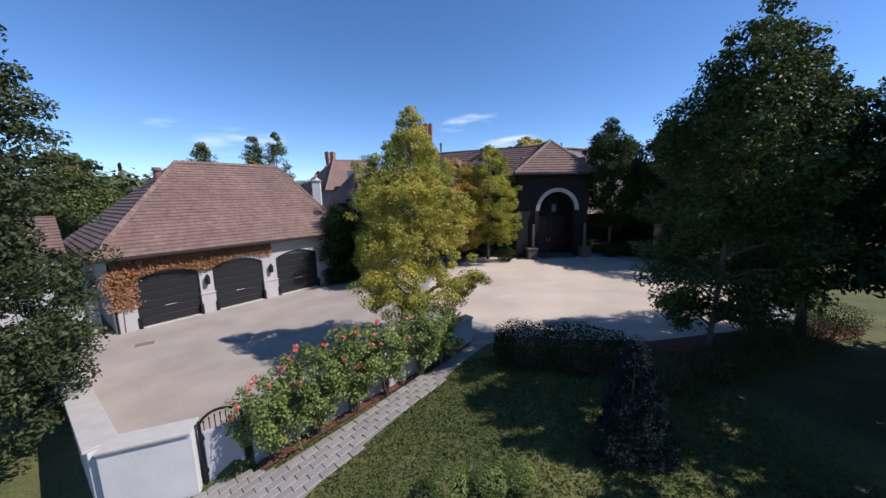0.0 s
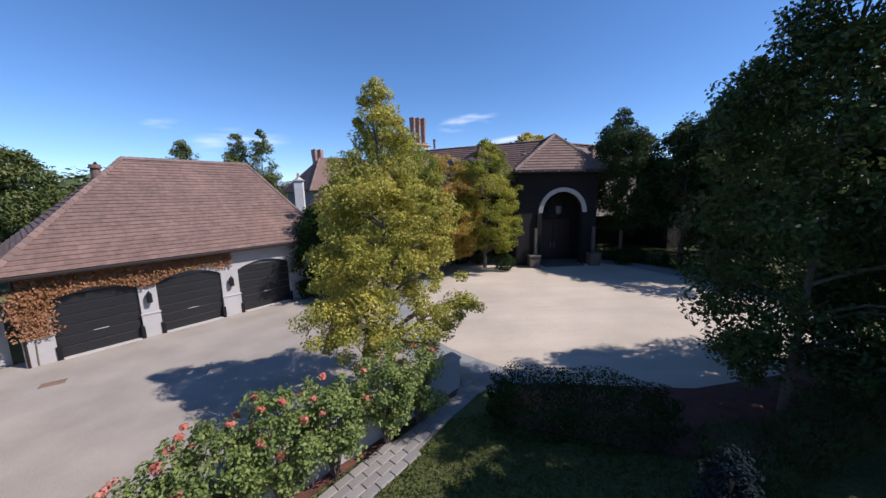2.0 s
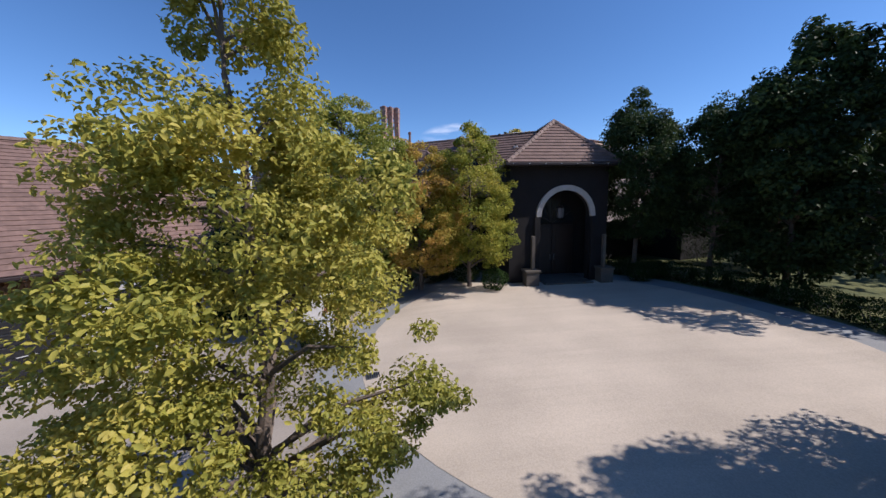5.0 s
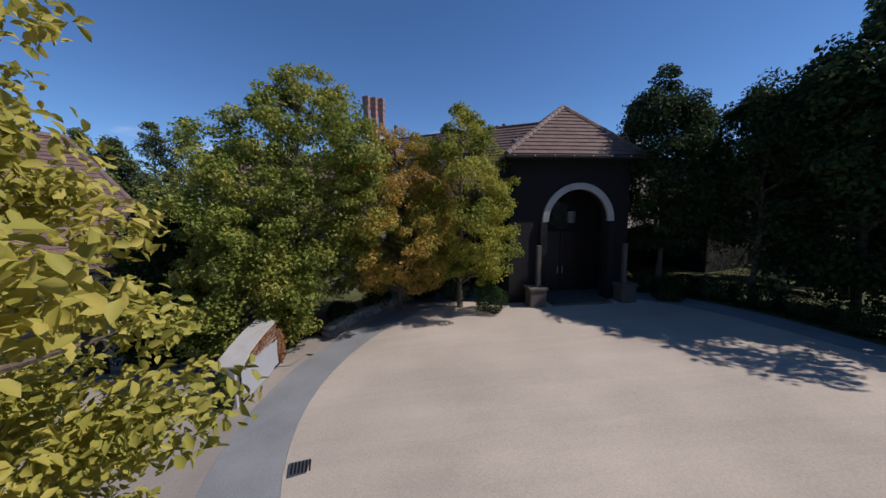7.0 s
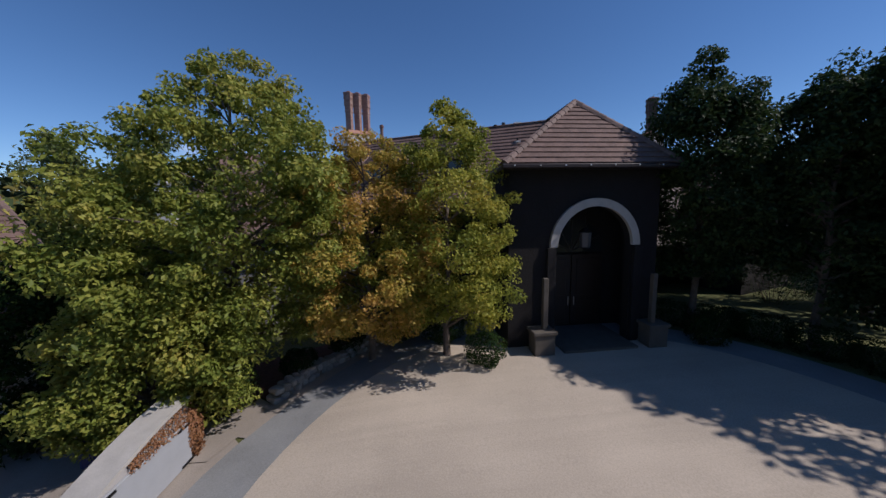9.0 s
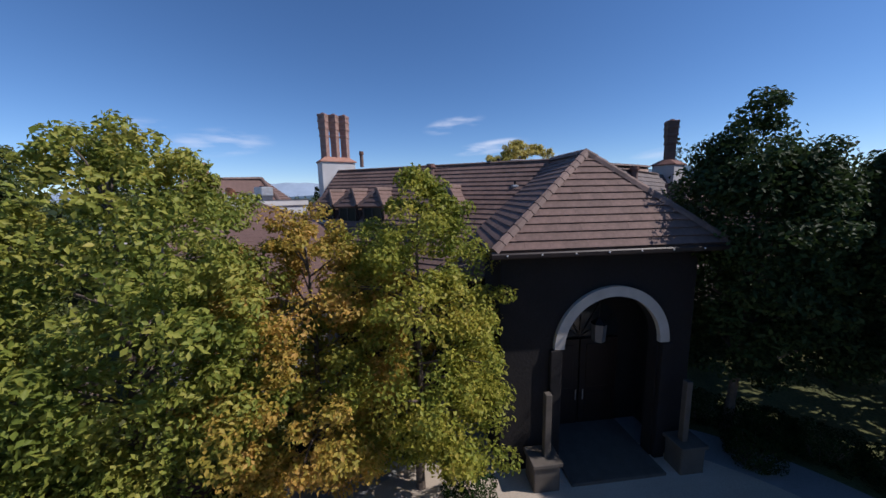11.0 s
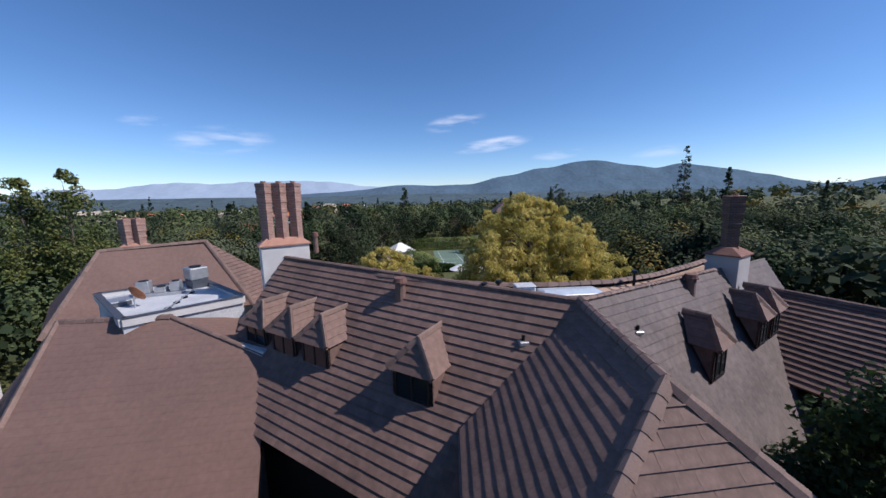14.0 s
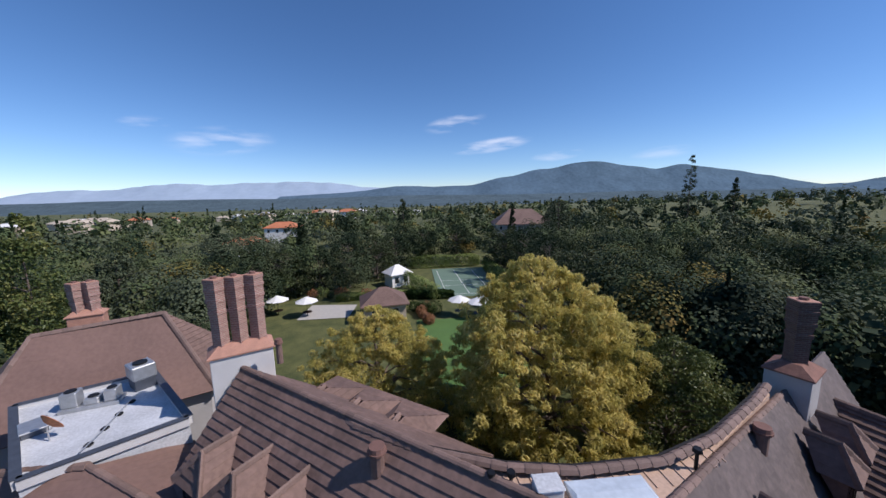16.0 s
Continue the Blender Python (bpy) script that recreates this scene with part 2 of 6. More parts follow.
L["hedge"] = leaf_shade("hedge_leaf", [(0.012, 0.026, 0.009), (0.024, 0.046, 0.013), (0.045, 0.07, 0.02)], 0.9, 0.15, spec=0.04)
L["vine"] = leaf_shade("russet_vine_leaf", [(0.17, 0.10, 0.03), (0.30, 0.14, 0.06), (0.36, 0.19, 0.11), (0.26, 0.22, 0.06)], 0.6, 0.25)
L["spruce"] = leaf_shade("blue_needles", [(0.016, 0.024, 0.027), (0.026, 0.036, 0.041)], 0.95, 0.05, 0.2, 0.15, spec=0.02)
L["deep"] = leaf_shade("deep_green_leaf", [(0.018, 0.034, 0.012), (0.038, 0.066, 0.02), (0.072, 0.104, 0.032)], 0.6, 0.28)
L["shade_tree"] = leaf_shade("olive_shade_leaf", [(0.026, 0.044, 0.014), (0.055, 0.085, 0.026), (0.105, 0.135, 0.042)], 0.5, 0.3)
L["woods_dark"] = leaf_shade("far_dark_leaf", [(0.012, 0.024, 0.012), (0.026, 0.043, 0.020), (0.050, 0.066, 0.030), (0.080, 0.092, 0.042)], 0.85, 0.1, 0.13, 0.16)
L["woods_sage"] = leaf_shade("far_sage_leaf", [(0.05, 0.066, 0.038), (0.085, 0.104, 0.058), (0.125, 0.14, 0.082)], 0.85, 0.1, 0.13, 0.16)
L["woods_gold"] = leaf_shade("far_gold_leaf", [(0.10, 0.095, 0.028), (0.17, 0.14, 0.035), (0.23, 0.14, 0.04)], 0.85, 0.1, 0.13, 0.16)
L["woods"] = leaf_shade("far_wood_leaf", [(0.035, 0.055, 0.022), (0.065, 0.092, 0.038), (0.105, 0.128, 0.05), (0.145, 0.152, 0.065)], 0.85, 0.1, 0.13, 0.16)


def gravel_shade():
    """Packed gravel: grain, pale and worn patches, and faint curved wheel tracks."""
    m = shade("beige_packed_gravel", (0.45, 0.385, 0.31), 0.95, vary=0.15, scale=0.35, fine=26, bump=0.5, dist=0.006)
    nt = m.node_tree
    b = nt.nodes["Principled BSDF"]
    src = b.inputs["Base Color"].links[0].from_socket
    co = nt.nodes.new("ShaderNodeTexCoord")
    mp = nt.nodes.new("ShaderNodeMapping")
    mp.inputs["Location"].default_value = (-4.0, -27.0, 0)
    nt.links.new(co.outputs["Object"], mp.inputs["Vector"])
    mp.inputs["Rotation"].default_value = (0, 0, 0.5)
    mp.inputs["Scale"].default_value = (0.16, 1.9, 1)
    wv = nt.nodes.new("ShaderNodeTexNoise")
    wv.inputs["Scale"].default_value, wv.inputs["Detail"].default_value, wv.inputs["Distortion"].default_value = 1.0, 5, 0.6
    nt.links.new(mp.outputs[0], wv.inputs["Vector"])
    nz = nt.nodes.new("ShaderNodeTexNoise")
    nz.inputs["Scale"].default_value = 0.22
    nt.links.new(co.outputs["Object"], nz.inputs["Vector"])
    mu = nt.nodes.new("ShaderNodeMath")
    mu.operation = "MULTIPLY"
    nt.links.new(wv.outputs["Fac"], mu.inputs[0])
    nt.links.new(nz.outputs["Fac"], mu.inputs[1])
    mr = nt.nodes.new("ShaderNodeMapRange")
    mr.inputs["From Min"].default_value, mr.inputs["From Max"].default_value = 0.12, 0.38
    mr.inputs["To Min"].default_value, mr.inputs["To Max"].default_value = 0.93, 1.06
    nt.links.new(mu.outputs[0], mr.inputs["Value"])
    hs = nt.nodes.new("ShaderNodeHueSaturation")
    nt.links.new(mr.outputs[0], hs.inputs["Value"])
    nt.links.new(src, hs.inputs["Color"])
    nt.links.new(hs.outputs[0], b.inputs["Base Color"])
    return m


M["gravel"] = gravel_shade()


# ---- builders ----
def mesh_of(name, verts, faces, mat=None, smooth=False):
    me = bpy.data.meshes.new(name)
    me.from_pydata(verts, [], faces)
    me.validate()
    if smooth:
        me.polygons.foreach_set("use_smooth", [True] * len(me.polygons))
    if mat:
        me.materials.append(mat)
    return me


def part_mesh(name, me, parent=None, label=""):
    ob = new(name, me)
    if parent is not None:
        ob.parent = parent
    if label:
        ob["label"] = label
    return ob


def part(name, bm, material, parent=None, label=""):
    me = bpy.data.meshes.new(name)
    bmesh.ops.recalc_face_normals(bm, faces=bm.faces)
    bm.to_mesh(me)
    bm.free()
    me.materials.append(material)
    return part_mesh(name, me, parent, label)


def thing(name, at, label, category, group="", kind="", turn=0):
    ob = new(name)
    ob.empty_display_size = 0.2
    ob.matrix_basis = pose(*at, 0, 0, turn)
    return tagged(ob, label, category, group, kind)


def box(bm, x0, y0, z0, x1, y1, z1, bevel=0.0, m=None):
    r = bmesh.ops.create_cube(bm, size=1)
    vs = r["verts"]
    for v in vs:
        v.co = Vector((x0 + (x1 - x0) * (v.co.x + 0.5), y0 + (y1 - y0) * (v.co.y + 0.5), z0 + (z1 - z0) * (v.co.z + 0.5)))
    if bevel:
        es = list({e for v in vs for e in v.link_edges})
        r2 = bmesh.ops.bevel(bm, geom=es, offset=bevel, segments=1, affect="EDGES")
        vs = list({v for f in r2["faces"] for v in f.verts} | {v for v in vs if v.is_valid})
    if m is not None:
        bmesh.ops.transform(bm, matrix=m, verts=vs)
    return vs


def tube(bm, p0, p1, r0, r1, n=8):
    p0, p1 = Vector(p0), Vector(p1)
    d = p1 - p0
    q = d.to_track_quat("Z", "Y").to_matrix().to_4x4()
    r = bmesh.ops.create_cone(bm, cap_ends=True, segments=n, radius1=r0, radius2=r1, depth=d.length)
    bmesh.ops.transform(bm, matrix=Matrix.Translation((p0 + p1) / 2) @ q, verts=r["verts"])


def prism(bm, poly, z0, z1):
    """An upright prism over a plan polygon; z0 and z1 are numbers or functions of x, y."""
    f0 = z0 if callable(z0) else (lambda x, y: z0)
    f1 = z1 if callable(z1) else (lambda x, y: z1)
    lo = [bm.verts.new((x, y, f0(x, y))) for x, y in poly]
    hi = [bm.verts.new((x, y, f1(x, y))) for x, y in poly]
    n = len(poly)
    bm.faces.new(hi)
    bm.faces.new(list(reversed(lo)))
    for i in range(n):
        bm.faces.new((lo[i], lo[(i + 1) % n], hi[(i + 1) % n], hi[i]))


def clip(poly, a, b, c):
    """The part of a flat polygon of (s, r) where a*s + b*r >= c."""
    out = []
    for i, p in enumerate(poly):
        q = poly[(i + 1) % len(poly)]
        dp, dq = a * p[0] + b * p[1] - c, a * q[0] + b * q[1] - c
        if dp >= 0:
            out.append(p)
        if (dp >= 0) != (dq >= 0):
            t = dp / (dp - dq)
            out.append((p[0] + t * (q[0] - p[0]), p[1] + t * (q[1] - p[1])))
    return out


TILE_MESH = {}
TILE_W = 0.36


def tile_mesh(step, lip, mat):
    """One lapped roof tile: x along the course, y up the slope, z out of the roof."""
    key = (step, lip, mat.name)
    if key not in TILE_MESH:
        w, t = TILE_W / 2 - 0.0006, step + 0.02
        v = [(-w, 0, 0), (w, 0, 0), (w, 0, lip), (-w, 0, lip), (-w, t, 0), (w, t, 0), (w, t, 0.004), (-w, t, 0.004)]
        TILE_MESH[key] = mesh_of("tile", v, [(0, 1, 2, 3), (3, 2, 6, 7), (1, 5, 6, 2), (4, 0, 3, 7), (5, 4, 7, 6), (1, 0, 4, 5)], mat)
    return TILE_MESH[key]


def roof_face(name, pts, parent, mat, step=0.29, lip=0.045, label="", jitter=0.006, loose=None, weld=False):
    """A tiled roof face over a flat polygon, in courses that overlap like steps. The first two points are the eave.
    With loose, whole tiles are objects of their own and only the cut ones are joined."""
    P = [Vector(p) for p in pts]
    e = (P[1] - P[0]).normalized()
    nrm = Vector((0, 0, 0))
    for i in range(len(P)):
        nrm += (P[i] - P[0]).cross(P[(i + 1) % len(P)] - P[0])
    nrm.normalize()
    if nrm.z < 0:
        nrm = -nrm
    up = nrm.cross(e).normalized()
    if up.z < 0:
        up = -up
    flat = [((p - P[0]).dot(e), (p - P[0]).dot(up)) for p in P]
    r1 = max(r for s, r in flat)
    verts, faces, whole = [], [], []

    def at(s, r, h):
        verts.append(P[0] + e * s + up * r + nrm * h)
        return len(verts) - 1
    r = min(0.0, min(q for s, q in flat))
    rng = random.Random(len(name) + int(100 * abs(P[0].x)))
    row = 0
    while r < r1 - 0.01:
        strip = clip(clip(flat, 0, 1, r), 0, -1, -(r + step))
        row += 1
        if len(strip) >= 3:
            lc = lip + rng.uniform(-jitter, jitter) * 0.6
            s0, s1 = min(s for s, q in strip), max(s for s, q in strip)
            x = math.floor(s0 / TILE_W) * TILE_W - (0.5 * TILE_W if row % 2 else 0)
            while x < s1:
                cell = clip(clip(strip, 1, 0, x), -1, 0, -(x + TILE_W))
                area = abs(sum(a[0] * b[1] - b[0] * a[1] for a, b in zip(cell, cell[1:] + cell[:1]))) / 2 if len(cell) >= 3 else 0
                l2 = lc + rng.uniform(-jitter, jitter) * 0.5
                if loose is not None and area > 0.999 * TILE_W * step:
                    whole.append((x + TILE_W / 2, r))
                elif area > 1e-4:
                    top = [at(s, q, l2 * (1 - (q - r) / step) + 0.006) for s, q in cell]
                    faces.append(top)
                    low = [k for k, (s, q) in enumerate(cell) if abs(q - r) < 1e-6]
                    if len(low) == 2:
                        a, b = low
                        faces.append([top[a], top[b], at(cell[b][0], r, 0.006), at(cell[a][0], r, 0.006)])
                x += TILE_W
        r += step
    under = [at(s, q, -0.10) for s, q in flat]
    over = [at(s, q, 0.0) for s, q in flat]
    faces.append(list(reversed(under)))
    faces.append(over)
    n = len(flat)
    for i in range(n):
        faces.append([under[i], under[(i + 1) % n], over[(i + 1) % n], over[i]])
    face = part_mesh(name, mesh_of(name, verts, faces, mat), parent, label)
    if weld:
        bm = bmesh.new()
        bm.from_mesh(face.data)
        bmesh.ops.remove_doubles(bm, verts=bm.verts, dist=0.008)
        bm.to_mesh(face.data)
        bm.free()
    if loose is not None:
        m = Matrix((e, up, nrm)).transposed().to_4x4()
        if m.determinant() < 0:
            m = Matrix((-e, up, nrm)).transposed().to_4x4()
        for s, q in whole:
            ob = part_mesh("tile", tile_mesh(step, lip, loose), face)
            m2 = m.copy()
            m2.translation = P[0] + e * s + up * q + nrm * rng.uniform(0.004, 0.009)
            ob.matrix_basis = m2 @ Matrix.Rotation(rng.uniform(-0.003, 0.003), 4, "Z") @ Matrix.Rotation(rng.uniform(-0.006, 0.006), 4, "X")
    return face


CAP_MESH = {}


def caps(name, line, parent, mat, width=0.30, length=0.36, height=0.10):
    """Ridge tiles along a line of points: short saddles, each lapping over the next, one object each."""
    if (width, height) not in CAP_MESH:
        bm = bmesh.new()
        ring = []
        for y, k in ((0.0, 1.12), (1.14, 0.92)):
            ring.append([bm.verts.new((width / 2 * k * x, y, height * k * z + 0.03)) for x, z in ((-1, -0.6), (-0.55, 0.55), (0, 1), (0.55, 0.55), (1, -0.6))])
        for j in range(4):
            bm.faces.new((ring[0][j], ring[0][j + 1], ring[1][j + 1], ring[1][j]))
        bm.faces.new(list(reversed(ring[0])))
        bm.faces.new(ring[1])
        bmesh.ops.recalc_face_normals(bm, faces=bm.faces)
        me = bpy.data.meshes.new("ridge_tile")
        bm.to_mesh(me)
        bm.free()
        me.materials.append(mat)
        CAP_MESH[(width, height)] = me
    for a, b in zip(line, line[1:]):
        a, b = Vector(a), Vector(b)
        d = b - a
        n = max(1, int(d.length / length))
        ax = d.normalized()
        side = ax.cross(Vector((0, 0, 1))).normalized()
        upw = side.cross(ax)
        for i in range(n):
            p = a + d * (i / n)
            ob = part_mesh("ridge_tile", CAP_MESH[(width, height)], parent)
            m = Matrix((side, ax * (d.length / n), upw)).transposed().to_4x4()
            m.translation = p
            ob.matrix_basis = m


def leaf_mesh(name, centres, normals, size, mat, rng, fold=0.25, squash=0.55, droop=0.0, fine=False):
    """One mesh of many small folded leaves; fine ones are pointed ovals, the others lozenges."""
    n = len(centres)
    t = rng.normal(size=(n, 3))
    t[:, 2] -= droop
    t -= (t * normals).sum(1)[:, None] * normals
    t /= np.linalg.norm(t, axis=1)[:, None] + 1e-9
    b = np.cross(normals, t)
    s = (size * rng.uniform(0.65, 1.3, n))[:, None]
    w = s * squash
    if fine:
        rows = ((-0.5, 0, 0), (-0.2, 0.42, fold * 0.8), (0.18, 0.46, fold), (0.55, 0, -0.12), (0.18, -0.46, fold), (-0.2, -0.42, fold * 0.8))
        fan = [0, 1, 2, 0, 2, 3, 0, 3, 4, 0, 4, 5]
    else:
        rows = ((-0.5, 0, 0), (0, 0.5, fold), (0.5, 0, 0), (0, -0.5, fold))
        fan = [0, 1, 2, 0, 2, 3]
    v = np.stack([centres + t * s * i + b * w * j + normals * w * k for i, j, k in rows], 1)
    tri = (np.arange(n)[:, None] * len(rows) + np.array(fan)).reshape(-1)
    me = bpy.data.meshes.new(name)
    me.vertices.add(n * len(rows))
    me.vertices.foreach_set("co", v.reshape(-1))
    me.loops.add(len(tri))
    me.loops.foreach_set("vertex_index", tri.astype(np.int32))
    me.polygons.add(len(tri) // 3)
    me.polygons.foreach_set("loop_start", np.arange(0, len(tri), 3, dtype=np.int32))
    me.update(calc_edges=True)
    me.materials.append(mat)
    return me


def unit(a):
    return a / (np.linalg.norm(a, axis=-1, keepdims=True) + 1e-9)


def clump_points(rng, centres, radii, per, flat=0.7):
    """Leaf places and normals: around each clump's middle, thicker towards its outside."""
    c = np.repeat(centres, per, 0)
    r = np.repeat(radii, per)[:, None]
    d = unit(rng.normal(size=(len(c), 3)))
    p = c + d * r * (rng.uniform(0.15, 1, (len(c), 1)) ** 0.5) * np.array([1, 1, flat])
    nn = unit(d * 0.6 + np.array([0, 0, 0.5]) + rng.normal(size=d.shape) * 0.55)
    return p, nn


def tree(name, at, height, radius, leaf, label, category="tree", seed=1, clumps=150, per=90, size=0.16, low=0.22, shape="oval", trunk=0.16, group="", lean=(0, 0), clump=0.62, droop=0.5, rough=0.16, boughs=0, squash=0.55, fine=False, share=0.5):
    """A tree of trunk, limbs and a crown of clumps of leaves, uneven in outline."""
    rng = np.random.default_rng(seed)
    ob = thing(name, at, label, category, group)
    z0, z1 = height * low, height
    cs, rs = [], []
    lobes = rng.uniform(0, 2 * math.pi, 4)

    def girth(u, a):
        if shape == "oval":
            env = math.sin(math.pi * min(1, (u * 0.93 + 0.07)) ** 0.8) ** 0.62
        elif shape == "round":
            env = math.sqrt(max(0, 1 - (2 * u - 1) ** 2)) * 0.95 + 0.08
        elif shape == "pear":
            env = min(1.0, (u + 0.13) / 0.32) ** 0.6 * (1 - u) ** 0.78 + 0.04
        elif shape == "cone":
            env = (1 - u) ** 0.85 + 0.05
        else:
            env = (1 - u ** 2.2) ** 0.6
        return env * (1 + rough * math.sin(3 * a + lobes[0] + 5 * u) + 0.65 * rough * math.sin(5 * a + lobes[1] - 7 * u))

    tips = []
    while len(tips) < boughs:
        u, a = rng.uniform(0, 0.97), rng.uniform(0, 2 * math.pi)
        env = girth(u, a)
        if rng.uniform() > env + 0.1:
            continue
        rr = env * radius * rng.uniform(0.72, 1.06)
        tips.append((rr * math.cos(a), rr * math.sin(a), u))
    while len(cs) < clumps:
        if boughs and rng.uniform() < share:
            # clumps strung from a bough's tip back along it, thinning inwards
            x, y, u = tips[rng.integers(boughs)]
            back = rng.uniform(0, 0.5) ** 1.5
            spread = radius * 0.13
            px, py = x * (1 - back) + rng.normal() * spread, y * (1 - back) + rng.normal() * spread
            pz = z0 + (z1 - z0) * u - back * 0.4 * math.hypot(x, y) + rng.normal() * spread * 0.8
            pz = max(z0 * 0.6, min(z1, pz))
            v = min(1, max(0, (pz - z0) / (z1 - z0)))
            out = math.hypot(px, py) / (girth(v, math.atan2(py, px)) * radius + 1e-6)
            if out > 1.1 or pz < z0 * 0.8 and out > 0.9:
                continue
            cs.append((px + lean[0] * u, py + lean[1] * u, pz))
            rs.append(clump * rng.uniform(0.5, 1.1) * (1.0 if u < 0.85 else 0.75))
            continue
        u = rng.uniform(0, 1)
        a = rng.uniform(0, 2 * math.pi)
        env = girth(u, a)
        if rng.uniform() > env + 0.15:
            continue
        rr = env * radius * (rng.uniform(0.25, 1.0) ** 0.45) * (0.9 if boughs else 1)
        cs.append((rr * math.cos(a) + lean[0] * u, rr * math.sin(a) + lean[1] * u, z0 + (z1 - z0) * u))
        rs.append(clump * rng.uniform(0.6, 1.25) * (1.0 if u < 0.85 else 0.7))
    cs, rs = np.array(cs), np.array(rs)
    p, nn = clump_points(rng, cs, rs, per)
    bm = bmesh.new()
    prev = Vector((0, 0, -0.15))
    top = Vector((lean[0] * 0.8, lean[1] * 0.8, height * 0.88))
    axis = [prev]
    for i in range(1, 9):
        f = i / 8
        q = Vector((0, 0, -0.15)).lerp(top, f) + Vector((rng.normal() * 0.04, rng.normal() * 0.04, 0)) * radius * 0.3
        tube(bm, axis[-1], q, trunk * (1.25 if i == 1 else 1 - 0.9 * (i - 1) / 8), trunk * (1 - 0.9 * f) + 0.01, 8)
        axis.append(q)
    part("trunk", bm, M["bark"], ob)
    bm = bmesh.new()
    order = rng.permutation(len(cs))[: min(len(cs), 46)]
    for i in order:
        c = Vector(cs[i])
        f = min(0.92, max(0.14, (c.z - 0.35 * Vector((c.x, c.y, 0)).length) / (height * 0.88)))
        base = axis[min(8, int(f * 8))].lerp(axis[min(8, int(f * 8) + 1)], f * 8 - int(f * 8))
        mid = base.lerp(c, 0.5) + Vector((0, 0, 0.08 * radius))
        w = trunk * 0.42 * (1 - 0.8 * f)
        tube(bm, base, mid, w + 0.012, w * 0.7 + 0.008, 5)
        tube(bm, mid, c, w * 0.7 + 0.008, 0.006, 5)
    part("limbwork", bm, M["bark"], ob)["kind"] = "stuff"
    part_mesh("crown", leaf_mesh("crown", p, nn, size, leaf, rng, squash=squash, droop=droop, fine=fine), ob)
    return ob


def ellipsoid_shrub(name, at, size, leaf, label, category="shrub", seed=1, leaves=2500, leaf_size=0.07, group="", boxy=2.0, fill=0.25, kind="", turn=0, broad=0.55):
    """A shrub or clipped hedge: leaves over a rounded body, with twigs inside."""
    rng = np.random.default_rng(seed)
    ob = thing(name, at, label, category, group, kind, turn)
    d = rng.normal(size=(leaves, 3))
    d = d / (np.abs(d) ** boxy).sum(1)[:, None] ** (1 / boxy)
    nn = unit(d + rng.normal(size=d.shape) * 0.45)
    wob = 1 + 0.07 * np.sin(d[:, :1] * 7 + seed) + 0.06 * np.sin(d[:, 1:2] * 9 + d[:, 2:] * 6)
    depth = 1 - fill * rng.uniform(0, 1, (leaves, 1)) ** 2
    p = d * wob * depth * np.array(size) * 0.5 + np.array([0, 0, size[2] * 0.5])
    p[:, 2] = np.maximum(p[:, 2], 0.02)
    part_mesh("foliage", leaf_mesh("foliage", p, nn, leaf_size, leaf, rng, squash=broad, droop=0.1), ob)
    bm = bmesh.new()
    n = 9
    for i in range(n):
        a = 2 * math.pi * i / n
        tube(bm, (0.1 * size[0] * math.cos(a), 0.1 * size[1] * math.sin(a), -0.05), (0.34 * size[0] * math.cos(a), 0.34 * size[1] * math.sin(a), size[2] * 0.75), 0.018, 0.006, 5)
    part("branchwork", bm, M["bark"], ob)["kind"] = "stuff"
    return ob


# ---- ground ----
def smooth(a, b, x):
    t = min(1, max(0, (x - a) / (b - a)))
    return t * t * (3 - 2 * t)


WALL_A, WALL_B = Vector((-4.66, 8.6)), Vector((2.0, 13.0))


def in_front(x, y):
    """Whether a place lies on the lawn's side of the garden wall."""
    if x > 2.0:
        return y < 13.0 - 0.2 * (x - 2)
    if x < -4.66:
        return y < 8.6 + 0.36 * (x + 4.66) or x < -7.4 - (y - 7.6) * 1.1
    d = WALL_B - WALL_A
    return (x - WALL_A.x) * d.y - (y - WALL_A.y) * d.x > 0


def court_z(x, y):
    return -0.45 + 0.8 * smooth(-7.5, 4.5, x) + 0.33 * smooth(21, 29, y) * smooth(0, 6, x)


def ground_z(x, y):
    far = max(abs(x - 5), abs(y - 25))
    if in_front(x, y):
        z = max(-1.05, min(0.35, 0.35 - 0.17 * (2.4 - x)))
    else:
        z = court_z(x, y)
    z = z + (0.0 - z) * smooth(30, 50, far)
    r = math.hypot(x - 10, y - 40)
    z -= 26 * smooth(140, 900, r)
    z += 16 * smooth(150, 420, x + 0.15 * y) * (1 - smooth(900, 1500, r))
    return z


def axis_steps():
    out, s = [0.0], 0.5
    while out[-1] < 4600:
        out.append(out[-1] + s)
        if out[-1] > 34:
            s *= 1.16
    return out


half = axis_steps()
gx = [5 - v for v in reversed(half[1:])] + [5 + v for v in half]
gy = [22 - v for v in reversed(half[1:])] + [22 + v for v in half]
gv = [(x, y, ground_z(x, y) - 0.03) for y in gy for x in gx]
nx = len(gx)
gf = [(j * nx + i, j * nx + i + 1, (j + 1) * nx + i + 1, (j + 1) * nx + i) for j in range(len(gy) - 1) for i in range(nx - 1)]
ground = tagged(new("ground", mesh_of("ground", gv, gf, M["grass"], True)), "grassy ground running out to the wooded valley", "ground", kind="structure")


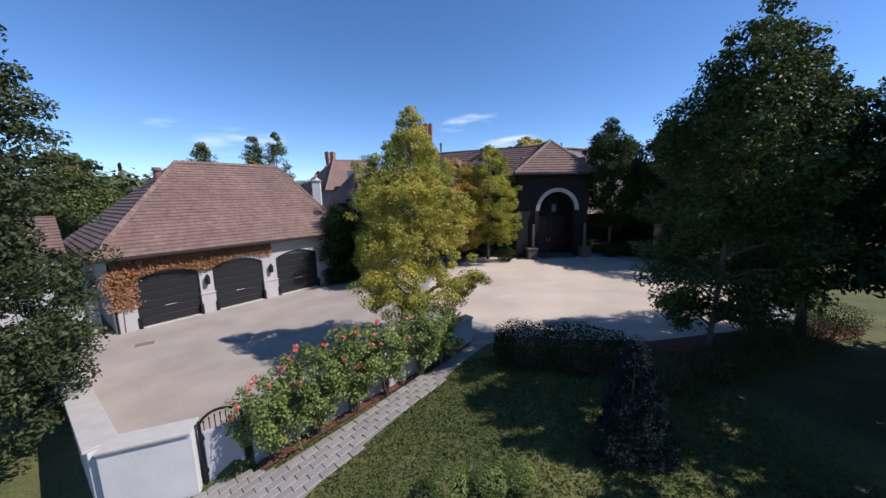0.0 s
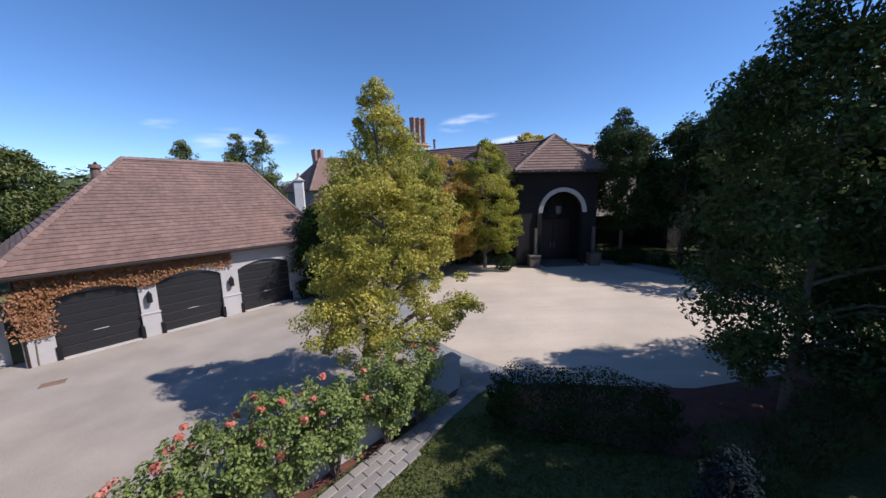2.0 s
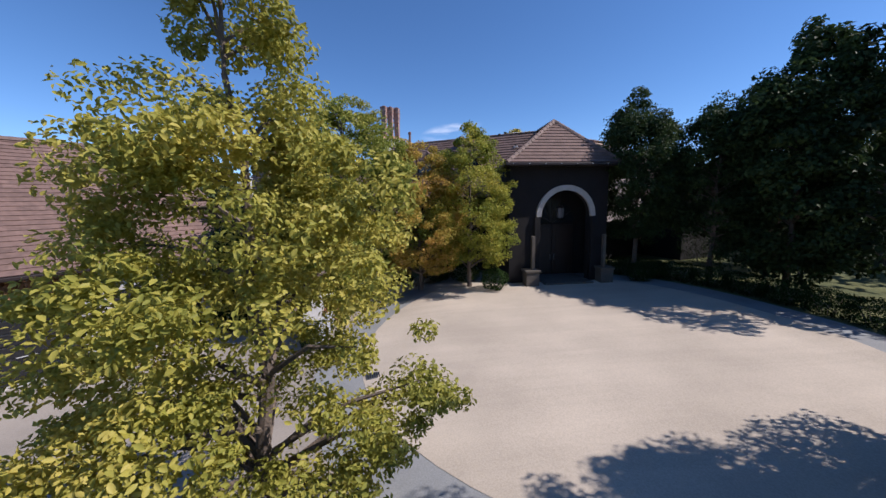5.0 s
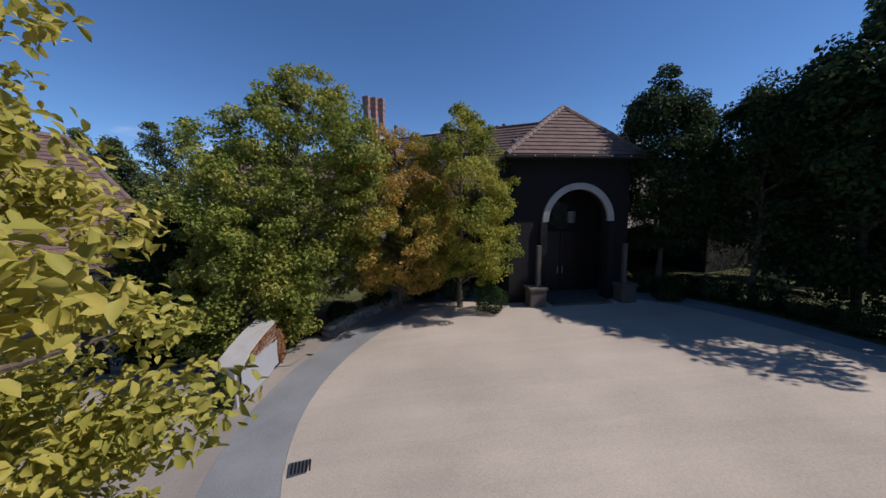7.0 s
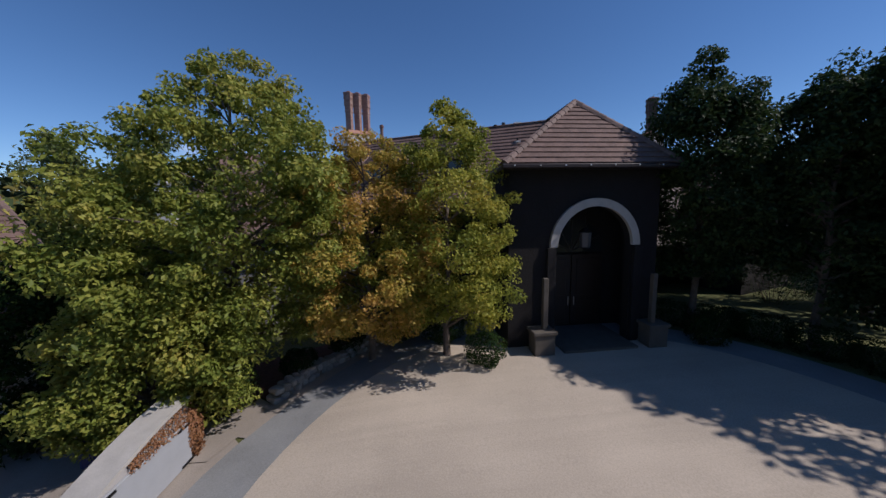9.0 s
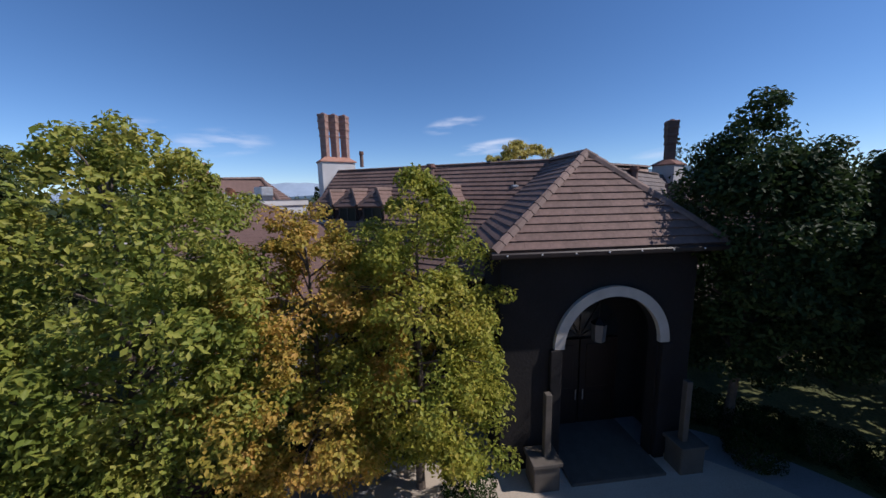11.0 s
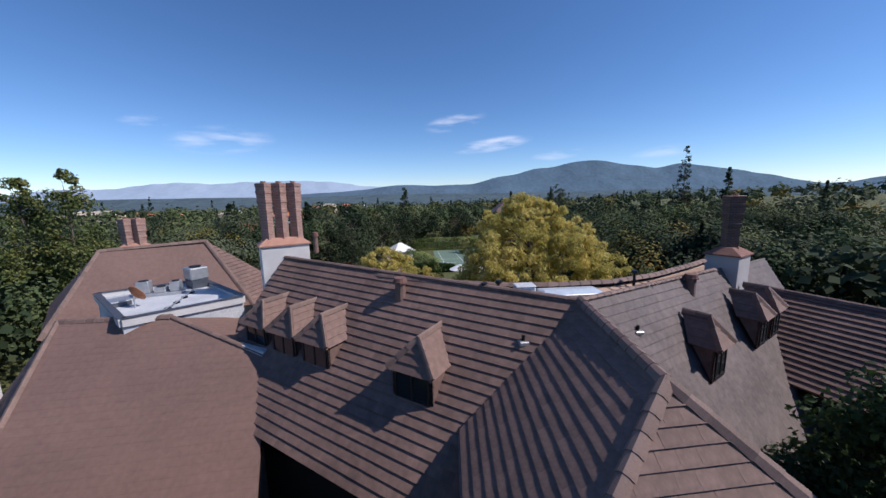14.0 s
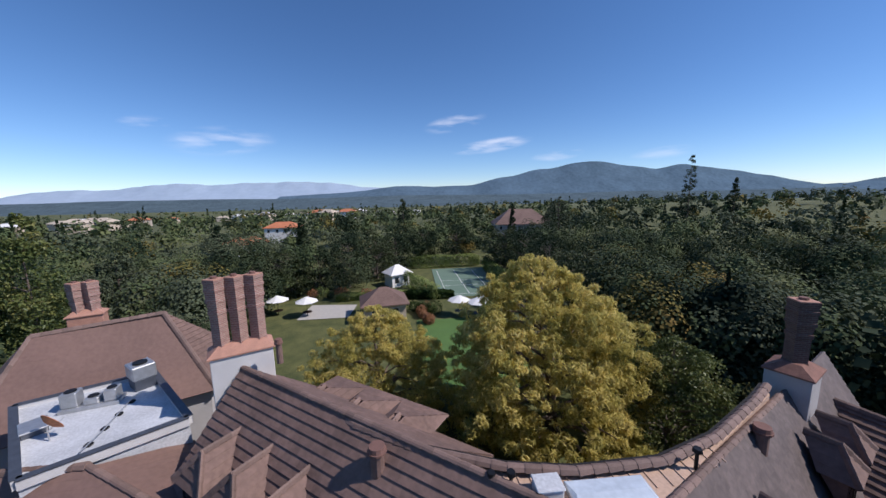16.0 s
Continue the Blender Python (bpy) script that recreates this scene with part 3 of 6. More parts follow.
def drape(name, poly, dz, mat, label, category, zf=court_z, cell=0.8, kind="structure"):
    """A thin paved sheet that follows the ground."""
    bm = bmesh.new()
    bm.faces.new([bm.verts.new((x, y, 0)) for x, y in poly])
    xs, ys = [p[0] for p in poly], [p[1] for p in poly]
    for k in range(int((max(xs) - min(xs)) / cell)):
        bmesh.ops.bisect_plane(bm, geom=bm.verts[:] + bm.edges[:] + bm.faces[:], plane_co=(min(xs) + cell * (k + 0.5), 0, 0), plane_no=(1, 0, 0))
    for k in range(int((max(ys) - min(ys)) / cell)):
        bmesh.ops.bisect_plane(bm, geom=bm.verts[:] + bm.edges[:] + bm.faces[:], plane_co=(0, min(ys) + cell * (k + 0.5), 0), plane_no=(0, 1, 0))
    for v in bm.verts:
        v.co.z = zf(v.co.x, v.co.y) + dz
    bmesh.ops.recalc_face_normals(bm, faces=bm.faces)
    if bm.faces[:][0].normal.z < 0:
        bmesh.ops.reverse_faces(bm, faces=bm.faces)
    me = bpy.data.meshes.new(name)
    bm.to_mesh(me)
    bm.free()
    me.materials.append(mat)
    return tagged(new(name, me), label, category, kind=kind)


CC, CR = (9.6, 20.8), 9.1
circle = [(CC[0] + CR * math.cos(a * math.pi / 32), CC[1] + CR * math.sin(a * math.pi / 32)) for a in range(64)]
disc = drape("court", circle, 0.012, M["gravel"], "round forecourt of pale beige packed gravel", "forecourt")
outer = [(CC[0] + (CR + 1.55) * math.cos(a * math.pi / 32), CC[1] + (CR + 1.55) * math.sin(a * math.pi / 32)) for a in range(64)]
band = drape("pavement_ring", outer, 0.004, M["ring"], "blue-grey stone band round the gravel forecourt", "pavement")
garage_court = drape("garage_court", [(-7.3, 7.75), (-13.6, 13.4), (-17.5, 17.0), (-7.0, 26.9), (-2.5, 27.5), (0.2, 24.5), (0.0, 17.0), (1.8, 13.2), (-4.7, 8.75), (-5.6, 8.2)], -0.006, M["courtpaver"], "taupe paved garage court", "courtyard")
PATH = [(-7.6, 5.0), (-4.9, 4.2), (-2.25, 7.6), (3.3, 13.2), (2.35, 13.6), (1.9, 12.5), (-4.1, 7.9), (-4.6, 8.3), (-5.7, 7.8)]
path = drape("path", PATH, 0.02, M["joint"], "narrow stone-paved garden path beside a wall", "path", lambda x, y: max(-1.05, min(0.35, 0.35 - 0.17 * (2.4 - x))))

# ---- mansion ----
mansion = thing("mansion", (0, 0, 0), "large mansion with brown tiled hip roofs and tall brick chimneys", "house")
FL, FR = (8.1, 27.75, 7.85), (15.1, 27.75, 7.85)
LB, RB = (8.85, 33.4, 7.85), (15.85, 33.4, 7.85)
AP, J = (12.06, 30.4, 10.72), (12.65, 34.45, 10.9)
T = M["tile"]
roof_face("roof", [FL, FR, AP], mansion, T, lip=0.05, loose=M["tile_piece"])
roof_face("roof", [LB, FL, AP, J], mansion, T, lip=0.03, loose=M["tile_piece"])
roof_face("roof", [FR, RB, J, AP], mansion, T)
LE = (1.65, 42.68, 11.15)
rd = (Vector(LE) - Vector(J)).normalized()
rnl = Vector((rd.y, -rd.x, 0)).normalized()
if rnl.y > 0:
    rnl = -rnl


def slope_pt(base, along, down, s=1.05):
    q = Vector(base) + rd * along + rnl * down
    q.z -= down * s
    return q


E1, E2 = slope_pt(J, 1.6, 4.7), slope_pt(J, 13.6, 4.7)
roof_face("roof", [E2, E1, slope_pt(J, 0.0, 2.5), J, LE], mansion, T)
LER = Vector(LE) + rd * 0.3
rb = -rnl
back = [Vector(J) + rd * 5.0, LER, LER + rb * 5 + Vector((0, 0, -4)), Vector(J) + rd * 5.0 + rb * 5 + Vector((0, 0, -4))]
roof_face("roof", [back[2], back[3], back[0], back[1]], mansion, T)
KE = (21.6, 38.95, 10.45)
rd2 = (Vector(KE) - Vector(J)).normalized()
rn2 = Vector((rd2.y, -rd2.x, 0)).normalized()
if rn2.y > 0:
    rn2 = -rn2


def slope2(along, down, s=1.6):
    q = Vector(J) + rd2 * along + rn2 * down
    q.z -= down * s
    return q


roof_face("roof", [slope2(1.6, 4.2), slope2(17.0, 4.2), slope2(17.0, 0), J, slope2(0, 1.6)], mansion, M["tile_grey"], lip=0.03)
# crescent roof between the wings
CUR = [(5.2, 40.35), (6.6, 38.85), (8.5, 37.55), (10.7, 36.6), (12.4, 36.25), (14.75, 36.25), (16.85, 36.85), (19.65, 38.2), (20.9, 38.9)]
bm = bmesh.new()
prism(bm, CUR + [(20.7, 38.6), (12.75, 34.7), (5.1, 40.1)], 10.45, 10.72)
part("flat_roof", bm, M["copper"], mansion, "salmon sheet flat roof with a curved edge")
caps("ridge", [(x, y, 10.88) for x, y in CUR], mansion, M["cap"], 0.3, height=0.07)
bm = bmesh.new()
prism(bm, CUR + [(x, y + 0.25) for x, y in reversed(CUR)], 5.0, 10.86)
part("wall", bm, M["shadewall"], mansion)
# left hipped block
WL, WR = (-6.9, 40.55, 9.1), (-2.5, 40.5, 9.1)
W0, W1 = (-5.2, 34.4, 4.85), (2.9, 34.6, 4.95)
WC = (1.9, 38.73, 7.87)
roof_face("roof", [W0, W1, WC, WR, WL], mansion, M["tile_plain"], lip=0.004, jitter=0.0005)
roof_face("roof", [(-11.6, 42.2, 4.85), W0, WL], mansion, T)
roof_face("roof", [(1.3, 39.0, 7.97), (3.2, 41.0, 7.15), (-0.5, 42.6, 8.17), (-2.5, 40.5, 9.06)], mansion, M["tile_plain"], lip=0.004, jitter=0.0005)
bm = bmesh.new()
box(bm, -0.75, -0.1, -0.1, 0.55, 0.14, 0.16, 0.02, pose(1.35, 38.98, 7.98, 0, 8, -22))
part("flashing", bm, M["membrane"], mansion, "pale metal flashing at the hip's foot")
# rear left block
BR, BL = (-6.1, 50.3, 11.2), (-10.9, 47.9, 11.05)
roof_face("roof", [(-11.2, 44.0, 7.1), (-2.6, 48.4, 7.1), BR, BL], mansion, M["tile_plain"], lip=0.004, jitter=0.0005)
roof_face("roof", [(-2.6, 48.4, 7.1), (-1.6, 52.5, 7.1), BR], mansion, T)
roof_face("roof", [(-17.0, 51.0, 7.1), (-11.2, 44.0, 7.1), BL], mansion, T)
for line in ([FL, AP], [FR, AP], [AP, J], [WR, WL], [WL, W0], [BL, BR], [BR, (-2.6, 48.4, 7.1)], [BL, (-11.2, 44.0, 7.1)]):
    caps("ridge", line, mansion, M["cap"])
for line in ([J, LE], [J, slope2(9.9, 0)], [WC, WR]):
    caps("ridge", line, mansion, M["cap"], 0.22, height=0.04)
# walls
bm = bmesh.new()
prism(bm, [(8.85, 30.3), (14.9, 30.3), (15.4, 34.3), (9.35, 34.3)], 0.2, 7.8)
part("wall", bm, M["shadewall"], mansion)
bm = bmesh.new()
a, b, c, d = slope_pt(J, 1.4, 4.1), slope_pt(J, 13.5, 4.1), slope_pt(J, 13.6, -4.3), slope_pt(J, 4.5, -4.3)
prism(bm, [(a.x, a.y), (b.x, b.y), (c.x, c.y), (d.x, d.y), (12.0, 35.0)], 0.0, 6.3)
part("wall", bm, M["shadewall"], mansion)
bm = bmesh.new()
a, b, c, d = slope2(0.5, 2.4), slope2(16.8, 2.4), slope2(16.8, 0.3), slope2(0.5, 0.3)
prism(bm, [(a.x, a.y), (b.x, b.y), (c.x, c.y), (d.x, d.y)], 0.0, 5.9)
part("wall", bm, M["shadewall"], mansion)
bm = bmesh.new()
prism(bm, [(-4.9, 35.0), (2.4, 35.2), (1.5, 41.5), (-10.6, 43)], 0.0, 5.0)
part("wall", bm, M["stucco"], mansion)
bm = bmesh.new()
prism(bm, [(-10.9, 44.8), (-3.2, 48.7), (-2.2, 52), (-16.0, 53), (-16.2, 51)], 0.0, 7.05)
part("wall", bm, M["stucco"], mansion)
# white flat roof with parapet
bm = bmesh.new()
prism(bm, [(-8.45, 44.3), (-3.95, 39.85), (-0.45, 42.45), (-4.5, 46.6)], 6.5, 9.15)
part("flat_roof", bm, M["membrane"], mansion, "white membrane flat roof with a low parapet")


# ---- garage ----
GU = Vector((0.681, 0.732, 0))
GN = Vector((0.732, -0.681, 0))
GA = Vector((-14.85, 18.2, -0.47))
garage_turn = math.degrees(math.atan2(GU.y, GU.x))
garage = thing("garage", GA, "triple garage of grey stucco with a brown tiled roof", "garage", turn=garage_turn)
# own frame: x along the doors, y into the building, z up
g0, g1, gd = -0.75, 12.7, 12.4
eave, ov, rz = 3.95, 0.6, 9.3
GF = [(g0 - ov, -ov, eave), (g1 + ov, -ov, eave), (g1 + ov, gd + ov, eave), (g0 - ov, gd + ov, eave)]
R0, R1 = (4.2, gd / 2, rz), (11.2, gd / 2, rz)
roof_face("roof", [GF[0], GF[1], R1, R0], garage, T, lip=0.03)
roof_face("roof", [GF[1], GF[2], R1], garage, T)
roof_face("roof", [GF[2], GF[3], R0, R1], garage, T)
roof_face("roof", [GF[3], GF[0], R0], garage, T)
for line in ([GF[0], R0], [R0, R1], [R1, GF[1]], [R1, GF[2]]):
    caps("ridge", line, garage, M["cap"])
bm = bmesh.new()
box(bm, g0, 0.35, -0.3, g1, gd, eave - 0.02)
part("wall", bm, M["stucco"], garage)


# ---- trees ----
def on(x, y, dz=0.0):
    return (x, y, ground_z(x, y) + dz)


tree("tree", on(-0.1, 13.75, 0.05), 9.4, 2.8, L["pear_yellow"], "tall pear tree with yellow-green autumn leaves by the garden wall", seed=3, clumps=400, per=170, size=0.084, low=0.15, trunk=0.13, clump=0.42, shape="pear", boughs=60, fine=True, share=0.68)
tree("tree", on(-1.6, 28.1), 11.3, 4.3, L["pear_green"], "broad green pear tree beside the forecourt", seed=4, clumps=640, per=130, size=0.15, low=0.14, trunk=0.2, clump=0.6, lean=(1.0, -0.4), boughs=80)
tree("tree", on(-2.7, 25.7), 5.6, 2.3, L["pear_green"], "low spreading pear tree behind the panelled wall", seed=44, clumps=220, per=130, size=0.14, low=0.12, trunk=0.13, clump=0.5, boughs=34)
tree("tree", on(3.1, 28.7), 8.7, 3.1, L["pear_orange"], "pear tree with orange-tinged autumn leaves beside the forecourt", seed=5, clumps=330, per=130, size=0.13, low=0.14, trunk=0.13, clump=0.5, boughs=50)
tree("tree", on(6.0, 28.2), 9.3, 2.75, L["pear_mix"], "green pear tree close to the entrance pavilion", seed=6, clumps=330, per=130, size=0.13, low=0.16, trunk=0.13, clump=0.5, boughs=48, lean=(0.2, 0.3))
tree("tree", on(9.8, 10.2), 11.2, 2.35, L["shade_tree"], "tall dense dark green tree at the lawn's edge", seed=7, clumps=430, per=120, size=0.13, low=0.13, trunk=0.1, lean=(0.6, -0.1), clump=0.55, rough=0.2, boughs=70)
tree("tree", on(14.8, 11.5), 9.6, 2.1, L["deep"], "dark green tree with a slim trunk beyond the hedge", seed=8, clumps=220, per=110, size=0.16, low=0.2, trunk=0.17, clump=0.65, boughs=50)
tree("tree", on(17.3, 29.2), 11.4, 2.5, L["deep"], "dark green tree in front of the mansion's wing", seed=9, clumps=380, per=120, size=0.17, low=0.24, clump=0.7, lean=(-0.7, -0.9), boughs=54)
tree("tree", on(20.6, 26.8), 10.7, 2.6, L["deep"], "dark green tree beside the drive", seed=10, clumps=360, per=110, size=0.18, low=0.24, clump=0.75, boughs=54)
tree("tree", on(22.6, 24.2), 13.6, 3.2, L["deep"], "dense dark green tree beside the forecourt", seed=11, clumps=380, per=110, size=0.24, low=0.08, clump=0.85, boughs=60)
tree("tree", on(-12.4, 9.4), 13.6, 3.3, L["oak"], "shaggy grey-green tree outside the court wall", seed=12, clumps=560, per=110, size=0.14, low=0.06, trunk=0.17, clump=0.55, boughs=90)
tree("tree", (18.6, 50.3, -0.2), 14.2, 7.3, L["willow"], "huge golden feathery-leaved tree on the rear lawn", seed=13, clumps=1500, per=75, size=0.36, low=0.04, shape="dome", trunk=0.4, clump=0.5, droop=1.5, rough=0.2, boughs=230, squash=0.2, lean=(-2.6, -1.6))
tree("tree", (5.8, 53.6, -0.2), 9.9, 6.2, L["willow"], "golden feathery-leaved tree on the rear lawn", seed=14, clumps=900, per=80, size=0.3, low=0.05, shape="dome", trunk=0.3, clump=0.45, droop=1.5, rough=0.2, boughs=150, squash=0.2)

tree("tree", (26.0, 48.5, -0.2), 8.2, 4.0, L["mid"], "olive-green tree against the golden one", seed=18, clumps=200, per=120, size=0.2, low=0.08, shape="dome", trunk=0.25, clump=0.8, droop=1.2)
tree("tree", on(-6.0, 26.7), 6.0, 1.5, L["hedge"], "dark bushy evergreen at the garage corner", seed=19, clumps=150, per=110, size=0.15, low=0.03, trunk=0.1)
tree("tree", on(-5.6, 28.2), 6.5, 1.9, L["dark"], "small dark tree between the garage and the planter", seed=15, clumps=110, per=90, size=0.16, low=0.05, trunk=0.1)


# far woods
rng = np.random.default_rng(77)
KINDS = {"olive": L["woods"], "dark": L["woods_dark"], "sage": L["woods_sage"], "gold": L["woods_gold"]}
LABELS = {"olive": "olive-green broadleaf woods covering the valley", "dark": "dark evergreen oaks and conifers in the valley", "sage": "grey-green woods scattered through the valley", "gold": "yellowing autumn trees scattered through the valley"}
sets = {k: ([], [], []) for k in KINDS}
count = 0
while count < 2700:
    r = 32 + 1500 * rng.uniform() ** 1.9
    a = rng.uniform(-0.45, math.pi + 0.45)
    x, y = 8 + r * math.cos(a), 35 + r * math.sin(a)
    if -14 < x < 31 and y < 89 or 1 < x < 31 and y < 116 or -22 < x < 29 and y < 62:
        continue
    if x < 8 and y < 40 or y < 22:
        continue
    if r < 300 and x < -2 and rng.uniform() < 0.25:
        continue
    conifer = rng.uniform() < (0.12 if r > 150 else 0.03)
    h = rng.uniform(5, 13) * (1.25 if conifer else 1)
    if r < 60:
        h = min(h, 10.5)
    w = h * (rng.uniform(0.14, 0.2) if conifer else rng.uniform(0.36, 0.62))
    z = ground_z(x, y)
    k, ls = (1900, 0.31) if r < 75 else (950, 0.45) if r < 95 else ((330, 0.78) if r < 140 else ((120, 1.3) if r < 230 else ((50, 2.1) if r < 480 else (22, 3.5))))
    if not 0.3 < a < 2.65:
        k, ls = max(12, k // 6), ls * 2.3
    d = unit(rng.normal(size=(k, 3)))
    d[:, 2] = np.abs(d[:, 2]) * 1.25 - 0.25
    wob = 1 + 0.22 * np.sin(d[:, :1] * 5 + count) * np.sin(d[:, 1:2] * 6 + count * 2) + 0.14 * np.sin(d[:, 2:] * 9 + d[:, :1] * 8 + count)
    wob = wob * (1 - 0.3 * rng.uniform(0, 1, (k, 1)) ** 2)
    if conifer:
        u = rng.uniform(0, 1, k)
        aa = rng.uniform(0, 2 * math.pi, k)
        lay = 0.75 + 0.25 * np.sin(u * 40)
        p = np.stack([w * (1 - u) * lay * np.cos(aa), w * (1 - u) * lay * np.sin(aa), h * (0.08 + 0.92 * u)], 1) + np.array([x, y, z])
        ls *= 0.8
    else:
        p = d * wob * np.array([w, w, h * 0.48]) + np.array([x, y, z + h * 0.5])
        if r < 230:
            lump = unit(rng.normal(size=(14, 3)) + np.array([0, 0, 0.35])) * np.array([w, w, h * 0.42]) * rng.uniform(0.45, 0.8, (14, 1)) + np.array([x, y, z + h * 0.52])
            p = lump[rng.integers(0, 14, k)] + d * (w * 0.42) * (1 - 0.35 * rng.uniform(0, 1, (k, 1)) ** 2)
    q = rng.uniform()
    kind = "dark" if conifer or q < (0.45 if x > 26 else 0.28) else ("olive" if q < 0.78 else ("sage" if q < 0.93 else "gold"))
    c0, n0, s0 = sets[kind]
    c0.append(p)
    n0.append(unit(d + np.array([0, 0, 0.25]) + rng.normal(size=d.shape) * 0.14))
    s0.append(np.full(k, ls))
    count += 1
for kind, (c0, n0, s0) in sets.items():
    far = new("far_woods", leaf_mesh("far_woods", np.concatenate(c0), np.concatenate(n0), np.concatenate(s0), KINDS[kind], rng, fold=0.06, squash=0.85))
    tagged(far, LABELS[kind], "woods", kind="stuff")

# oaks and trees round the rear garden
for k, (x, y, h, w) in enumerate(((-13, 92, 9, 4.5), (-8, 94, 8.5, 4.2), (-3, 97, 9.5, 4.8), (2, 103, 9, 4.5), (-16, 84, 8, 4.0), (6, 112, 9, 4.5), (29, 70, 10, 4.5), (31, 80, 11, 5), (32, 92, 11, 5), (31, 104, 10, 4.8), (13, 118, 9, 4.5), (22, 118, 10, 5), (-13, 70, 7, 3.2), (-12, 62, 6.5, 3))):
    tree("oak", (x, y, ground_z(x, y)), h, w, L["woods_dark"] if k % 3 else L["oak"], "dark evergreen oak at the garden's edge", "tree", 400 + k, 110, 60, 0.36, 0.06, "round", 0.22, "garden oaks", clump=1.1)
for k, (x, y, h, w) in enumerate(((57, 132, 17, 4.0), (52, 128, 12, 3.0), (-30, 78, 11, 3.2), (-27, 72, 9, 3.0))):
    tree("tree", (x, y, ground_z(x, y)), h, w, L["woods_sage"], "tall grey-green tree standing clear of the woods", "tree", 420 + k, 110, 60, 0.36, 0.05, "oval", 0.25, "grey-green trees", clump=0.9)

# single conifers on the skyline
for k, (x, y, h, w) in enumerate(((118, 150, 31, 4.0), (126, 139, 22, 3.0), (43.4, 137, 14.5, 1.6), (-26, 96, 13.5, 2.0), (-18, 120, 13, 2.4), (8, 150, 17, 3.2), (40, 36, 15, 3.0), (44, 30, 16, 3.2), (36, 28, 14, 2.6))):
    tree("conifer", (x, y, ground_z(x, y)), h, w, L["woods_dark"], "tall dark conifer standing above the woods", "conifer", 300 + k, 110, 34, 0.55 if y > 60 else 0.3, 0.06, "cone", 0.25, "skyline conifers", clump=w * 0.3)
for k, (x, y, h, w) in enumerate(((-34.5, 60, 15.4, 2.9), (-26.5, 60, 16.6, 2.4), (-23.1, 60.5, 17.3, 2.2), (-32.0, 34, 11.2, 3.8), (-28.6, 32, 10.4, 2.8), (-19.5, 44, 11.5, 1.6))):
    tree("tree", (x, y, ground_z(x, y)), h, w, L["mid"], "olive-green tree rising behind the garage roof", "tree", 320 + k, 150, 70, 0.3, 0.1, "oval", 0.2, "trees behind the garage", clump=0.95)

# mountains, with the haze of distance put into their base colours
def hill(name, dist, x0, x1, prof, mat, label, base=-40):
    n = 260
    rngm = random.Random(5)
    verts, faces = [], []
    for i in range(n + 1):
        f = i / n
        x = x0 + (x1 - x0) * f
        h = prof(f) * (1 + 0.02 * math.sin(f * 60) + 0.015 * math.sin(f * 141 + 1))
        for k in range(9):
            g = k / 8
            verts.append((x, dist - 500 * (1 - g), base + (h - base) * (g ** 1.3) + 8 * math.sin(f * 90 + k * 2.1) * (g if 0 < k < 8 else 0)))
    for i in range(n):
        for k in range(8):
            faces.append((i * 9 + k, (i + 1) * 9 + k, (i + 1) * 9 + k + 1, i * 9 + k + 1))
    return tagged(new(name, mesh_of(name, verts, faces, mat, True)), label, "mountain", kind="structure")


def bumps(spec):
    return lambda f: sum(h * math.exp(-((f - c) / w) ** 2) for c, w, h in spec)


for k, (x, y, h, w, many) in enumerate(((13.6, 5.8, 12.4, 2.7, 85), (18.4, 5.6, 14.0, 3.3, 150), (13.2, 1.2, 10.0, 3.5, 95), (9.6, -3.4, 9.0, 3.2, 150), (22.5, 6.5, 12.0, 3.2, 150), (25.3, 21.4, 15.0, 3.8, 150), (26.5, 29.0, 12.0, 3.4, 150), (18.0, 8.3, 14.0, 3.0, 170))):
    tree("tree", on(x, y), h, w, L["dark"], "dark green tree shading the front lawn", "tree", 340 + k, many, 60, 0.36, 0.10, "oval", 0.2, "trees shading the lawn", clump=0.8)
# Added rise in a haze tint; stands in for the hazy plain.
hill("backdrop_rise", 1750, -2600, 2600, bumps([(f / 12, 0.06, 15 + 4 * math.sin(f * 2.3)) for f in range(13)]), M["rise"], "low added rise tinted haze-blue, covering the far ground's edge", -46)
SKYLINE = ((-1300, 40), (-800, 60), (-446, 85), (-73, 128), (350, 120), (756, 128), (1219, 217), (1622, 305), (2208, 379), (2600, 345), (3042, 288), (3447, 335), (3949, 283), (4430, 209), (5437, 70), (5750, 80), (6349, 150), (7600, 300), (9000, 330))


def skyline(f):
    x = -1300 + 10300 * f
    for (xa, za), (xb, zb) in zip(SKYLINE, SKYLINE[1:]):
        if x <= xb:
            return za + (zb - za) * (0.5 * smooth(xa, xb, x) + 0.5 * (x - xa) / (xb - xa))
    return SKYLINE[-1][1]


hill("backdrop_mountain", 3900, -1300, 9000, skyline, M["mountain"], "wooded mountain across the valley, coloured blue-grey for haze")
hill("backdrop_range", 4400, -4400, 1200, bumps([(0.1, 0.15, 150), (0.3, 0.1, 160), (0.47, 0.12, 185), (0.62, 0.1, 150), (0.8, 0.12, 120)]), M["haze"], "mountain range on the horizon, coloured pale for haze")


# ---- garage details ----
def arch_profile(x0, x1, z_spring, z_crown, n=14):
    """Points of a low arch from x0 to x1."""
    w, r = (x1 - x0) / 2, z_crown - z_spring
    rad = (w * w + r * r) / (2 * r)
    cx, cz = (x0 + x1) / 2, z_crown - rad
    a0 = math.asin(w / rad)
    return [(cx + rad * math.sin(-a0 + 2 * a0 * i / n), cz + rad * math.cos(-a0 + 2 * a0 * i / n)) for i in range(n + 1)]


